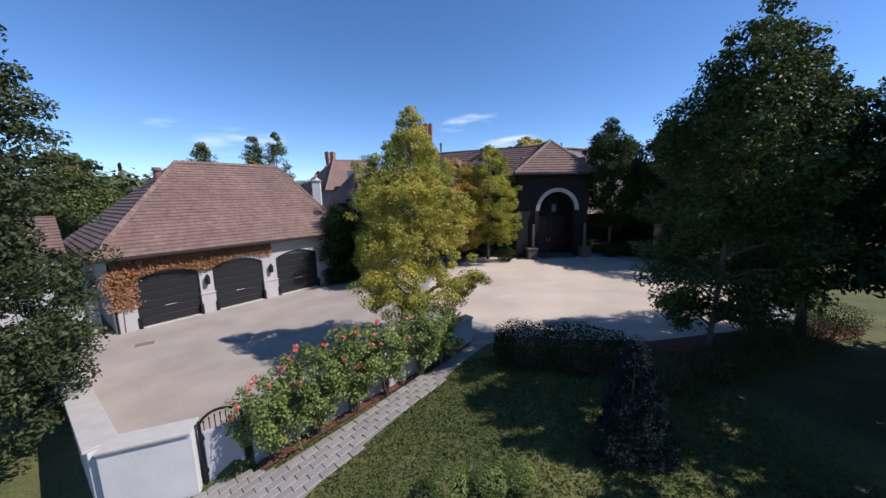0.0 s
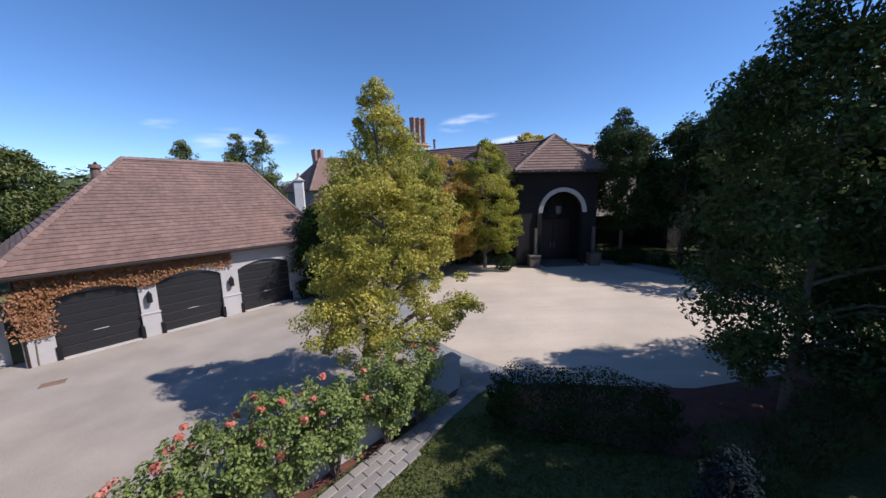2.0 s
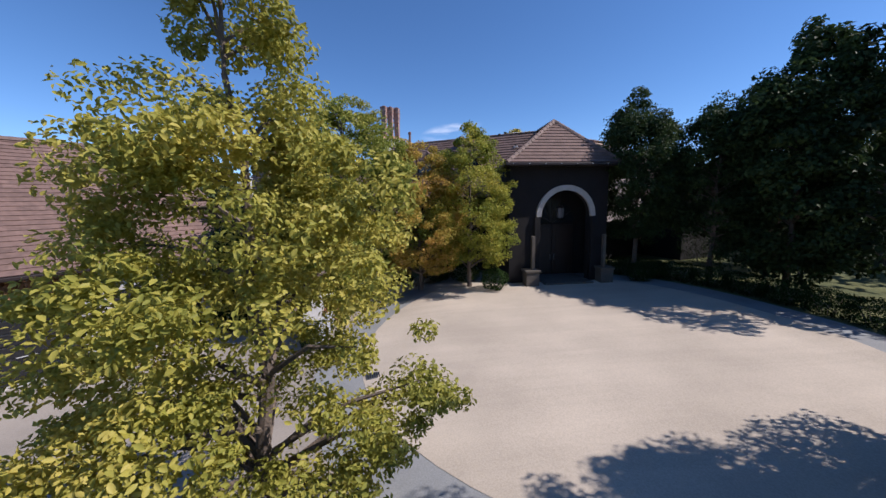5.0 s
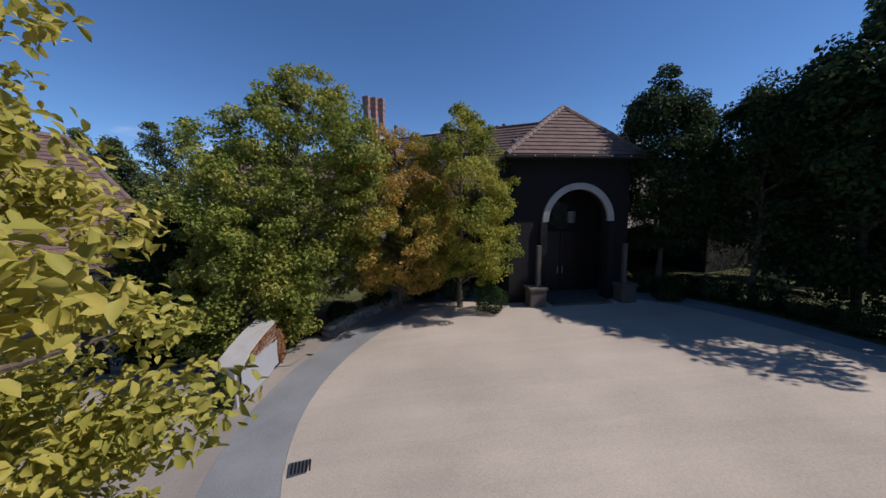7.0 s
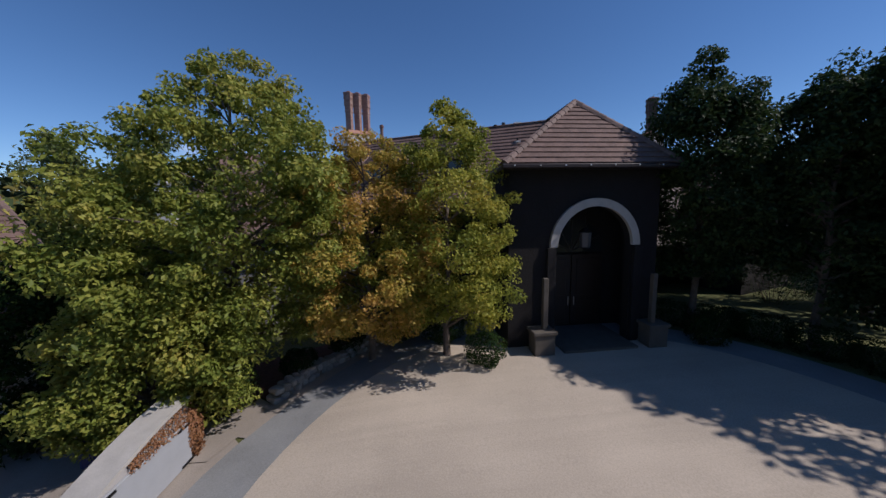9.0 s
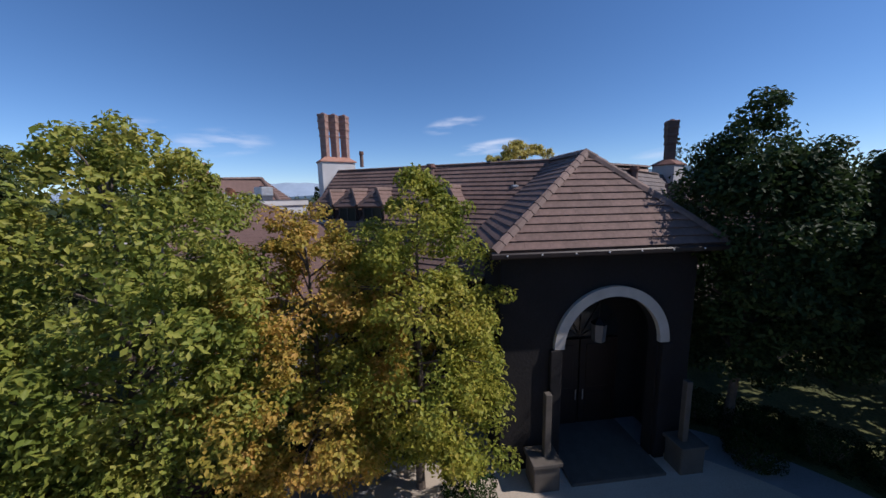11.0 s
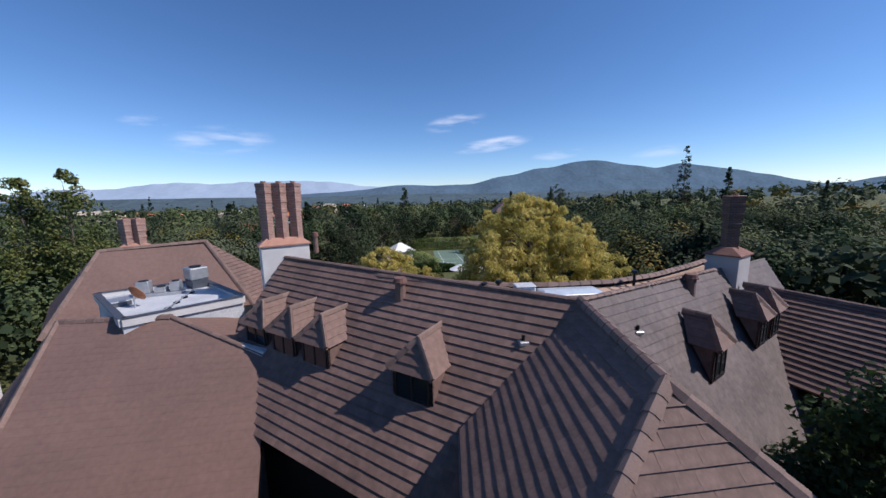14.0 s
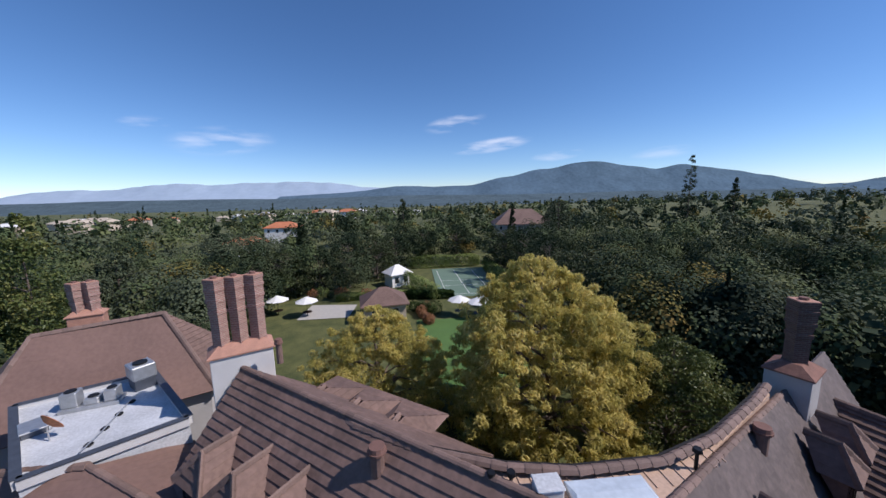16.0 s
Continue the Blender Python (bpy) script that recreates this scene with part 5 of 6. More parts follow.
# ---- dormers ----
def dormer(base, ax, nrm, s, along, front, half, eave_h, ridge_h, name_group):
    """A small gabled dormer on a slope: ax along the ridge, nrm out of the slope."""
    ax, nrm = Vector((ax.x, ax.y, 0)).normalized(), Vector((nrm.x, nrm.y, 0)).normalized()
    o = Vector(base) + ax * along + nrm * front
    zr = Vector(base).z - front * s
    d = thing("dormer", (o.x, o.y, zr), "small gabled roof dormer with brown tiles", "dormer", name_group, turn=math.degrees(math.atan2(ax.y, ax.x)))
    sgn = 1 if (Matrix.Rotation(math.atan2(ax.y, ax.x), 3, "Z") @ Vector((0, 1, 0))).dot(nrm) > 0 else -1
    e, r = eave_h, ridge_h
    be, br = e / s, r / s
    f, back_p = 0.16, 0.42
    for sx in (-1, 1):
        pts = [(sx * (half + 0.1), sgn * f, e - 0.06), (sx * (half + 0.1), -sgn * be, e - 0.06), (0, -sgn * br, r), (0, -sgn * back_p, r)]
        roof_face("roof", pts, d, T, step=0.29, lip=0.02, jitter=0, weld=True)
        bm = bmesh.new()
        q = [bm.verts.new(c) for c in ((sx * half, 0, -0.05), (sx * half, -sgn * be, e), (sx * half, 0, e), (sx * (half - 0.1), 0, -0.05), (sx * (half - 0.1), -sgn * be, e), (sx * (half - 0.1), 0, e))]
        bm.faces.new(q[:3]); bm.faces.new(q[3:]); bm.faces.new((q[0], q[2], q[5], q[3])); bm.faces.new((q[2], q[1], q[4], q[5])); bm.faces.new((q[0], q[3], q[4], q[1]))
        part("cheek", bm, M["tile"], d)
    roof_face("roof", [(-half - 0.1, sgn * f, e - 0.06), (half + 0.1, sgn * f, e - 0.06), (0, -sgn * back_p, r)], d, T, step=0.29, lip=0.035, jitter=0, weld=True)
    bm = bmesh.new()
    box(bm, -half, min(0, -sgn * 0.08), -0.05, half, max(0, -sgn * 0.08), e - 0.04)
    part("front", bm, M["shadewall"], d)
    bm = bmesh.new()
    for z0, z1, x0, x1 in ((0.08, 0.14, -half + 0.1, half - 0.1), (e - 0.14, e - 0.08, -half + 0.1, half - 0.1), (0.14, e - 0.14, -half + 0.1, -half + 0.16), (0.14, e - 0.14, half - 0.16, half - 0.1), (0.14, e - 0.14, -0.03, 0.03)):
        box(bm, x0, min(0, sgn * 0.04), z0, x1, max(0, sgn * 0.04), z1)
    part("window_frame", bm, M["black"], d)
    bm = bmesh.new()
    box(bm, -half + 0.15, min(0.002, sgn * 0.015), 0.13, half - 0.15, max(0.002, sgn * 0.015), e - 0.13)
    part("pane", bm, M["glass"], d)
    for sx in (-1, 1):
        caps("ridge", [(sx * (half + 0.08), sgn * (f - 0.02), e - 0.03), (0, -sgn * back_p, r + 0.01)], d, M["cap"], 0.16)
    caps("ridge", [(0, -sgn * br, r + 0.02), (0, -sgn * back_p, r + 0.02)], d, M["cap"], 0.16)
    return d


for al in (4.15, 8.42, 10.2, 11.98):
    dormer(J, rd, rnl, 1.05, al, 2.85, 0.72, 1.05, 1.85, "left wing dormers")
for al in (5.0, 9.45, 11.1):
    dormer(J, rd2, rn2, 1.6, al, 2.0, 0.52, 1.2, 2.0, "other wing dormers")
# cross wing with its dark slope
S0, S1 = Vector((25.9, 40.2, 9.0)), Vector((27.0, 36.3, 9.0))
V0, V1 = Vector((23.2, 36.7, 6.0)), Vector((24.3, 32.8, 6.0))
roof_face("roof", [V0, V1, S1, S0], mansion, T, lip=0.06)
roof_face("roof", [S1 + Vector((3.2, 0.9, -3)), S0 + Vector((3.2, 0.9, -3)), S0, S1], mansion, T)
caps("ridge", [S0, S1], mansion, M["cap"])
bm = bmesh.new()
prism(bm, [(23.7, 36.9), (24.6, 33.4), (29.6, 34.8), (28.6, 40.6), (25.6, 40.2)], 0.0, 5.9)
part("wall", bm, M["shadewall"], mansion)
# small hipped roofs on the rear of the left wing
for al in (8.3, 10.5, 12.7):
    c = Vector(J) + rd * al - rnl * 3.0
    t0 = Vector((c.x, c.y, 9.0))
    ax = Vector((rd.x, rd.y, 0)) * 1.25
    ou = -rnl * 1.9
    e0, e1, e2, e3 = t0 - ax + ou, t0 + ax + ou, t0 + ax - ou, t0 - ax - ou
    lowv = Vector((0, 0, -0.75))
    roof_face("roof", [e0 + lowv, e1 + lowv, t0 + ax * 0.2, t0 - ax * 0.2], mansion, T, lip=0.03)
    roof_face("roof", [e1 + lowv, e2 + lowv, t0 - ou + ax * 0.2, t0 + ax * 0.2], mansion, T, lip=0.03)
    roof_face("roof", [e3 + lowv, e0 + lowv, t0 - ax * 0.2, t0 - ou - ax * 0.2], mansion, T, lip=0.03)
    caps("ridge", [t0 - ax * 0.2 - ou, t0], mansion, M["cap"], 0.24)

# raised seams across the salmon sheet
for k in range(34):
    u = 2.4 + k * 0.18
    i = int(u)
    if i > 5:
        break
    (xa, ya), (xb, yb) = CUR[i], CUR[i + 1]
    x, y = xa + (xb - xa) * (u - i), ya + (yb - ya) * (u - i)
    bm = bmesh.new()
    box(bm, x - 0.018, y - 0.6, 10.7, x + 0.018, y - 0.02, 10.745, 0.006)
    part("seam", bm, M["copper"], mansion)

# ---- things on the roofs ----
vp = slope_pt(J, 6.15, 0.66)
roof_vent(vp, 0, 0.55, 0.2)
roof_vent(slope_pt(J, 12.3, -0.7), 0, 0.3, 0.12)
v2 = slope2(6.7, 0.3)
roof_vent(v2, 0, 0.45, 0.2, "dark metal roof vent with a round cap")
for q in (slope_pt(J, 1.35, 1.13), slope2(1.98, 0.72)):
    pv = thing("pipe_vent", q, "small white vent pipe in a roof flashing", "vent pipe", "vent pipes")
    bm = bmesh.new()
    box(bm, -0.14, -0.14, -0.06, 0.14, 0.14, 0.06, 0.02)
    part("flashing", bm, M["steel"], pv)
    bm = bmesh.new()
    tube(bm, (0, 0, 0), (0, 0, 0.22), 0.05, 0.05, 10)
    part("pipe", bm, M["iron"], pv)
sl = thing("skylight", (12.9, 35.55, 10.72), "milky glass skylight on the flat roof", "skylight", turn=-2)
bm = bmesh.new()
box(bm, -1.0, -0.45, 0.0, 1.0, 0.45, 0.14, 0.02)
part("curb", bm, M["steel"], sl)
bm = bmesh.new()
a = [bm.verts.new(c) for c in ((-0.97, -0.42, 0.14), (0.97, -0.42, 0.14), (0.97, 0.42, 0.14), (-0.97, 0.42, 0.14), (-0.87, 0, 0.2), (0.87, 0, 0.2))]
for f in ((0, 1, 5, 4), (2, 3, 4, 5), (1, 2, 5), (3, 0, 4)):
    bm.faces.new([a[k] for k in f])
part("glazing", bm, M["skylight"], sl)
ah = thing("roof_box", (11.45, 35.85, 10.72), "white metal box on the flat roof", "equipment box", turn=-2)
bm = bmesh.new()
box(bm, -0.31, -0.24, 0, 0.31, 0.24, 0.3, 0.03)
part("casing", bm, M["white"], ah)
bm = bmesh.new()
box(bm, -0.34, -0.27, 0.3, 0.34, 0.27, 0.34, 0.02)
part("lid", bm, M["membrane"], ah)
for x, y, h in ((10.65, 36.15, 0.35), (10.2, 36.3, 0.25), (15.5, 36.05, 0.5)):
    gp = thing("vent_pipe", (x, y, 10.72), "dark vent pipe with a round cowl on the flat roof", "vent pipe", "flat roof pipes")
    bm = bmesh.new()
    tube(bm, (0, 0, 0), (0, 0, h), 0.045, 0.045, 8)
    part("pipe", bm, M["iron"], gp)
    bm = bmesh.new()
    tube(bm, (0, 0, h), (0, 0, h + 0.1), 0.12, 0.1, 10)
    part("cowl", bm, M["iron"], gp)
# parapet and plant on the white roof
PAR = [(-8.45, 44.3), (-3.95, 39.85), (-0.45, 42.45), (-4.5, 46.6)]
for k in range(4):
    (x0, y0), (x1, y1) = PAR[k], PAR[(k + 1) % 4]
    d = Vector((x1 - x0, y1 - y0, 0))
    n = Vector((d.y, -d.x, 0)).normalized() * 0.11
    bm = bmesh.new()
    prism(bm, [(x0 - n.x, y0 - n.y), (x1 - n.x, y1 - n.y), (x1 + n.x, y1 + n.y), (x0 + n.x, y0 + n.y)], 9.0, 9.32)
    part("parapet", bm, M["whitewall"], mansion)
    bm = bmesh.new()
    n *= 1.25
    prism(bm, [(x0 - n.x, y0 - n.y), (x1 - n.x, y1 - n.y), (x1 + n.x, y1 + n.y), (x0 + n.x, y0 + n.y)], 9.32, 9.36)
    part("coping", bm, M["lead"], mansion, "dark metal coping")
plat = thing("roof_plant", (-5.3, 44.2, 9.15), "grey condenser units on a curb", "air conditioner", turn=16)
bm = bmesh.new()
box(bm, -1.0, -0.4, 0, 1.0, 0.4, 0.16, 0.02)
part("curb", bm, M["steel"], plat)
for x, w, h in ((-0.65, 0.55, 0.62), (0.7, 0.45, 0.5), (0.05, 0.5, 0.26)):
    bm = bmesh.new()
    box(bm, x - w / 2, -0.28, 0.16, x + w / 2, 0.28, 0.16 + h, 0.03)
    u = part("unit", bm, M["steel"], plat)
    bm = bmesh.new()
    tube(bm, (x, 0, 0.16 + h), (x, 0, 0.2 + h), w * 0.38, w * 0.36, 14)
    part("fan_grille", bm, M["iron"], u)
hood = thing("exhaust_hood", (-4.25, 45.55, 9.15), "large metal exhaust hood on the white roof", "exhaust hood", turn=-40)
bm = bmesh.new()
box(bm, -0.45, -0.4, 0.0, 0.45, 0.4, 0.5, 0.02)
part("curb", bm, M["lead"], hood)
bm = bmesh.new()
box(bm, -0.5, -0.45, 0.5, 0.5, 0.45, 1.15, 0.05)
part("casing", bm, M["steel"], hood)
bm = bmesh.new()
tube(bm, (0, 0, 1.15), (0, 0, 1.22), 0.28, 0.28, 16)
part("fan_mouth", bm, M["iron"], hood)
dish = thing("satellite_dish", (-4.95, 41.95, 9.15), "rust-red satellite dish on a short mast", "satellite dish", turn=160)
bm = bmesh.new()
tube(bm, (0, 0, 0), (0, 0, 0.55), 0.03, 0.03, 8)
part("mast", bm, M["steel"], dish)
bm = bmesh.new()
bmesh.ops.create_uvsphere(bm, u_segments=18, v_segments=10, radius=0.7)
bmesh.ops.delete(bm, geom=[v for v in bm.verts if v.co.z > -0.55], context="VERTS")
for v in bm.verts:
    v.co.z += 0.7
bmesh.ops.solidify(bm, geom=bm.faces[:], thickness=0.02)
bmesh.ops.transform(bm, matrix=pose(0, -0.05, 0.6, 62, 0, 0), verts=bm.verts)
part("reflector", bm, M["rust"], dish)
bm = bmesh.new()
tube(bm, (0, 0.05, 0.35), (0.0, -0.5, 0.6), 0.015, 0.015, 6)
part("feed_arm", bm, M["steel"], dish)
hatch = thing("roof_hatch", (-6.1, 42.65, 9.15), "grey flat roof hatch", "roof hatch", turn=-44)
bm = bmesh.new()
box(bm, -0.5, -0.35, 0, 0.5, 0.35, 0.2, 0.02)
part("frame", bm, M["lead"], hatch)
bm = bmesh.new()
box(bm, -0.54, -0.39, 0.2, 0.54, 0.39, 0.26, 0.02)
part("lid", bm, M["steel"], hatch)
line = thing("roof_conduit", (0, 0, 9.15), "thin metal conduit on small blocks across the white roof", "conduit")
bm = bmesh.new()
prev = None
for k in range(9):
    f = k / 8
    q = (-3.15 - 0.7 * f + 0.05 * math.sin(5 * f), 41.0 + 3.6 * f, 0.10)
    if prev:
        tube(bm, prev, q, 0.025, 0.025, 6)
    prev = q
part("pipe", bm, M["steel"], line)
for k in range(4):
    f = (k + 0.5) / 4
    bm = bmesh.new()
    box(bm, -3.25 - 0.7 * f, 40.9 + 3.6 * f, 0, -3.05 - 0.7 * f, 41.1 + 3.6 * f, 0.09, 0.01)
    part("block", bm, M["iron"], line)


# ---- garden wall, gate and front garden ----
def low_z(x):
    return max(-1.05, min(0.35, 0.35 - 0.17 * (2.4 - x)))


def wall_run(name, pts, tops, thick, mat, label, cap=0.08, cap_over=0.07, bottom=None):
    """A wall along plan points with a sloping or level top and a stone coping."""
    w = thing(name, (0, 0, 0), label, "wall")
    for (x0, y0), (x1, y1), z0, z1 in zip(pts, pts[1:], tops, tops[1:]):
        d = Vector((x1 - x0, y1 - y0, 0))
        n = Vector((d.y, -d.x, 0)).normalized() * thick / 2
        ztop = lambda x, y: z0 + (z1 - z0) * (((x - x0) * d.x + (y - y0) * d.y) / d.length_squared)
        for k, mt, nm, b0, t0, ov2 in ((0, mat, "body", None, 0, 0), (1, M["trim"], "coping", 0.0, cap, cap_over)):
            bm = bmesh.new()
            nn2 = n * (1 + ov2 * 2 / thick)
            ring = [(x0 - nn2.x, y0 - nn2.y), (x1 - nn2.x, y1 - nn2.y), (x1 + nn2.x, y1 + nn2.y), (x0 + nn2.x, y0 + nn2.y)]
            if k == 0:
                prism(bm, ring, (lambda x, y: -1.5) if bottom is None else bottom, ztop)
            else:
                prism(bm, ring, ztop, lambda x, y: ztop(x, y) + cap)
            bmesh.ops.bevel(bm, geom=[e for e in bm.edges], offset=0.012, segments=1, affect="EDGES")
            part(nm, bm, mt, w)
    return w


wall_run("garden_wall", [(-4.62, 8.62), (2.0, 13.0)], [0.70, 1.30], 0.32, M["stucco"], "grey stucco retaining wall with a stone coping along the path")
wall_run("court_wall", [(-5.68, 8.12), (-7.45, 7.65), (-13.7, 13.3)], [0.64, 0.60, 0.15], 0.5, M["whitewall"], "pale stucco wall with a broad coping round the garage court", cap=0.07)
gate = thing("garden_gate", (-5.57, 8.1, -1.02), "blue-grey panelled garden gate in an iron frame", "gate", turn=27)
bm = bmesh.new()
box(bm, 0.05, -0.03, 0.06, 0.89, 0.03, 1.52, 0.008)
leafp = part("leaf", bm, M["greypanel"], gate)
for z0, z1, x0, x1 in ((0.08, 0.2, 0.07, 0.87), (1.4, 1.5, 0.07, 0.87), (0.2, 1.4, 0.07, 0.15), (0.2, 1.4, 0.79, 0.87)):
    bm = bmesh.new()
    box(bm, x0, -0.05, z0, x1, -0.03, z1, 0.006)
    part("rail", bm, M["greypanel"], leafp)
for x in (0.0, 0.92):
    bm = bmesh.new()
    box(bm, x - 0.035, -0.04, 0.0, x + 0.035, 0.04, 1.8, 0.008)
    part("post", bm, M["iron"], gate)
bm = bmesh.new()
box(bm, 0.0, -0.04, 0.0, 0.92, 0.04, 0.05, 0.008)
part("threshold", bm, M["iron"], gate)
bm = bmesh.new()
prof = arch_profile(0.0, 0.92, 1.72, 2.0, 12)
for (xa, za), (xb, zb) in zip(prof, prof[1:]):
    tube(bm, (xa, 0, za), (xb, 0, zb), 0.035, 0.035, 8)
part("arch", bm, M["iron"], gate, "black iron arch")
for k in range(7):
    x = 0.1 + 0.12 * k
    bm = bmesh.new()
    tube(bm, (x, 0, 1.52), (x, 0, 1.66 + 0.2 * math.sin(math.pi * (k + 1) / 8)), 0.012, 0.012, 6)
    tube(bm, (x, 0, 1.66 + 0.2 * math.sin(math.pi * (k + 1) / 8)), (x, 0, 1.74 + 0.2 * math.sin(math.pi * (k + 1) / 8)), 0.025, 0.002, 6)
    part("spear", bm, M["iron"], gate)
for z in (0.4, 1.3):
    bm = bmesh.new()
    box(bm, -0.02, -0.07, z, 0.09, -0.04, z + 0.12, 0.01)
    part("hinge", bm, M["iron"], gate)

BED = [(-4.45, 8.5), (-4.2, 8.1), (1.95, 12.65), (2.1, 12.95)]
BED2 = [(3.5, 12.9), (3.0, 11.0), (6.4, 9.5), (9.4, 9.2), (13.2, 10.2), (18, 11.6), (18, 13.0), (9, 11.9)]
bed = drape("planting_bed", BED, 0.05, M["mulch"], "red-brown mulch bed under the roses", "bed", lambda x, y: low_z(x), 0.5)
bed2 = drape("planting_bed", BED2, 0.03, M["mulch"], "dark red mulch bed under the hedge", "bed", lambda x, y: ground_z(x, y), 0.8)


def rose_bush(at, size, seed, flowers):
    r2 = np.random.default_rng(seed + 50)
    ob = thing("rose_bush", at, "leafy rose bush with coral-red flowers spilling over the wall", "rose bush", "roses on the wall")
    m = int(66 * size[0] * size[2] / 3)
    dd = unit(r2.normal(size=(m, 3)))
    cs = dd * (r2.uniform(0.3, 1, (m, 1)) ** 0.5) * np.array(size) * 0.5 * r2.uniform(0.85, 1.12, (m, 1)) + np.array([0, 0, size[2] * 0.5])
    p, nn = clump_points(r2, cs, r2.uniform(0.15, 0.3, m), 62, 0.8)
    part_mesh("foliage", leaf_mesh("foliage", p, nn, 0.085, L["rose"], r2, squash=0.7, droop=0.4), ob)
    bm = bmesh.new()
    for c in cs[::3]:
        mid = Vector((c[0] * 0.35, c[1] * 0.35, c[2] * 0.55))
        tube(bm, (c[0] * 0.06, c[1] * 0.06, -0.7), mid, 0.016, 0.011, 5)
        tube(bm, mid, tuple(c), 0.011, 0.004, 5)
    part("canework", bm, M["bark"], ob)["kind"] = "stuff"
    n = 16
    for k in range(flowers):
        a, b2 = r2.uniform(0, 2 * math.pi), r2.uniform(0.15, 1.25)
        c = Vector((0.5 * size[0] * math.cos(a) * math.cos(b2) * 1.02, 0.5 * size[1] * math.sin(a) * math.cos(b2) * 1.02, 0.5 * size[2] * (1 + math.sin(b2) * 1.05)))
        d = unit(r2.normal(size=(n, 3)))
        part_mesh("flower", leaf_mesh("flower", np.array(c) + d * np.array([0.065, 0.065, 0.04]), d, 0.085, L["petal"], r2, squash=0.9), ob)
    return ob


wd = (WALL_B - WALL_A).normalized()
for k, (f, sx, sz, lift, fl) in enumerate(((0.5, 1.9, 2.0, 0.35, 11), (1.6, 2.2, 2.35, 0.4, 13), (2.8, 2.0, 2.3, 0.45, 11), (3.9, 1.6, 1.9, 0.6, 4), (5.3, 1.6, 2.1, 0.5, 3), (6.3, 1.6, 1.9, 0.3, 4))):
    x, y = WALL_A.x + wd.x * f + wd.y * 0.4, WALL_A.y + wd.y * f - wd.x * 0.4
    rose_bush((x, y, low_z(x) + lift), (sx, 1.5, sz), 100 + k, fl)

# shrubs and hedges
ellipsoid_shrub("hedge", (4.7, 10.7, 0.3), (4.4, 1.8, 1.35), L["hedge"], "dark clipped hedge below the forecourt", "hedge", 31, 14000, 0.07, boxy=5, turn=-17)
for k, (x, y, s) in enumerate(((7.4, 8.9, 1.5), (9.0, 9.1, 1.2), (10.5, 9.7, 1.6), (11.9, 10.1, 1.7), (13.3, 10.5, 1.7), (15.1, 11.2, 2.1), (17.2, 12.2, 1.8))):
    ellipsoid_shrub("boxwood", on(x, y), (s, s, 1.05), L["shade_tree"], "rounded dark boxwood shrub beside the lawn", "shrub", 40 + k, 3600, 0.06, "boxwoods by the lawn", boxy=3)
for k, (x, y, s) in enumerate(((0.5, 6.2, 0.9), (1.35, 6.05, 0.8), (1.95, 6.0, 0.7))):
    ellipsoid_shrub("boxwood", on(x, y), (s, s, 0.5), L["rose"], "small low green shrub at the lawn's edge", "shrub", 60 + k, 2200, 0.045, "low shrubs")
tree("blue_conifer", on(4.6, 6.5), 2.75, 0.8, L["spruce"], "small blue-grey conical conifer", "conifer", 70, 170, 110, 0.055, 0.02, "cone", 0.05, clump=0.2)
for k, (x, y) in enumerate(((3.5, 11.8), (3.9, 11.5))):
    ob = ellipsoid_shrub("flower_clump", on(x, y), (0.5, 0.5, 0.55), L["vine"], "low clump of orange flowers in the mulch", "flowers", 75 + k, 500, 0.05, "orange flowers")
for k in range(13):
    a = radians(-22 + 8.2 * k)
    x, y = CC[0] + 11.5 * math.cos(a), CC[1] + 11.5 * math.sin(a)
    if y > 30.5:
        continue
    ellipsoid_shrub("hedge", (x, y, court_z(x, y) - 0.05), (1.9, 1.2, 1.15), L["hedge"], "dark clipped hedge round the forecourt", "hedge", 80 + k, 2600, 0.09, "hedge round the forecourt", boxy=4, turn=math.degrees(a) + 90)
for k, (x, y, s, h) in enumerate(((7.3, 27.3, 1.5, 1.3), (6.0, 29.6, 1.8, 1.2), (4.3, 30.3, 1.6, 1.1), (2.0, 29.9, 1.6, 1.0), (0.4, 28.6, 1.5, 1.0), (16.6, 27.6, 1.6, 1.2), (18.2, 28.4, 1.7, 1.1), (-1.3, 26.6, 1.8, 2.2), (25.0, 31.9, 3.4, 2.7), (28.0, 32.6, 3.6, 2.7))):
    ellipsoid_shrub("shrub", (x, y, court_z(x, y) - 0.05), (s, s, h), L["hedge"], "dark green shrub beside the entrance court", "shrub", 120 + k, 3000, 0.08, "shrubs by the entrance")

# wall panel beside the forecourt
pb = thing("screen_wall", (-1.31, 23.4, court_z(-1.3, 23.4)), "low grey-panelled wall with a swept stone coping", "wall", turn=85.5)
PH = 1.08


def sweep(x):
    """Height of the coping's underside, rising along the wall."""
    return PH + 0.04 + 0.5 * math.sin(0.5 * math.pi * max(x + 1.36, 0) / 2.72)


bm = bmesh.new()
cols = [-1.36 + 2.72 * i / 12 for i in range(13)]
loop = [(-1.36, -0.15), (1.36, -0.15)] + [(x, sweep(x)) for x in reversed(cols)]
fr = [bm.verts.new((x, 0.05, z)) for x, z in loop]
bk = [bm.verts.new((x, 0.55, z)) for x, z in loop]
bm.faces.new(fr)
bm.faces.new(bk[::-1])
for i in range(len(loop)):
    j = (i + 1) % len(loop)
    bm.faces.new((fr[j], fr[i], bk[i], bk[j]))
part("body", bm, M["stucco"], pb)
bm = bmesh.new()
box(bm, -1.22, -0.02, 0.03, 1.22, 0.05, PH, 0.01)
part("panel", bm, M["greypanel"], pb, "pale blue-grey panel")
bm = bmesh.new()
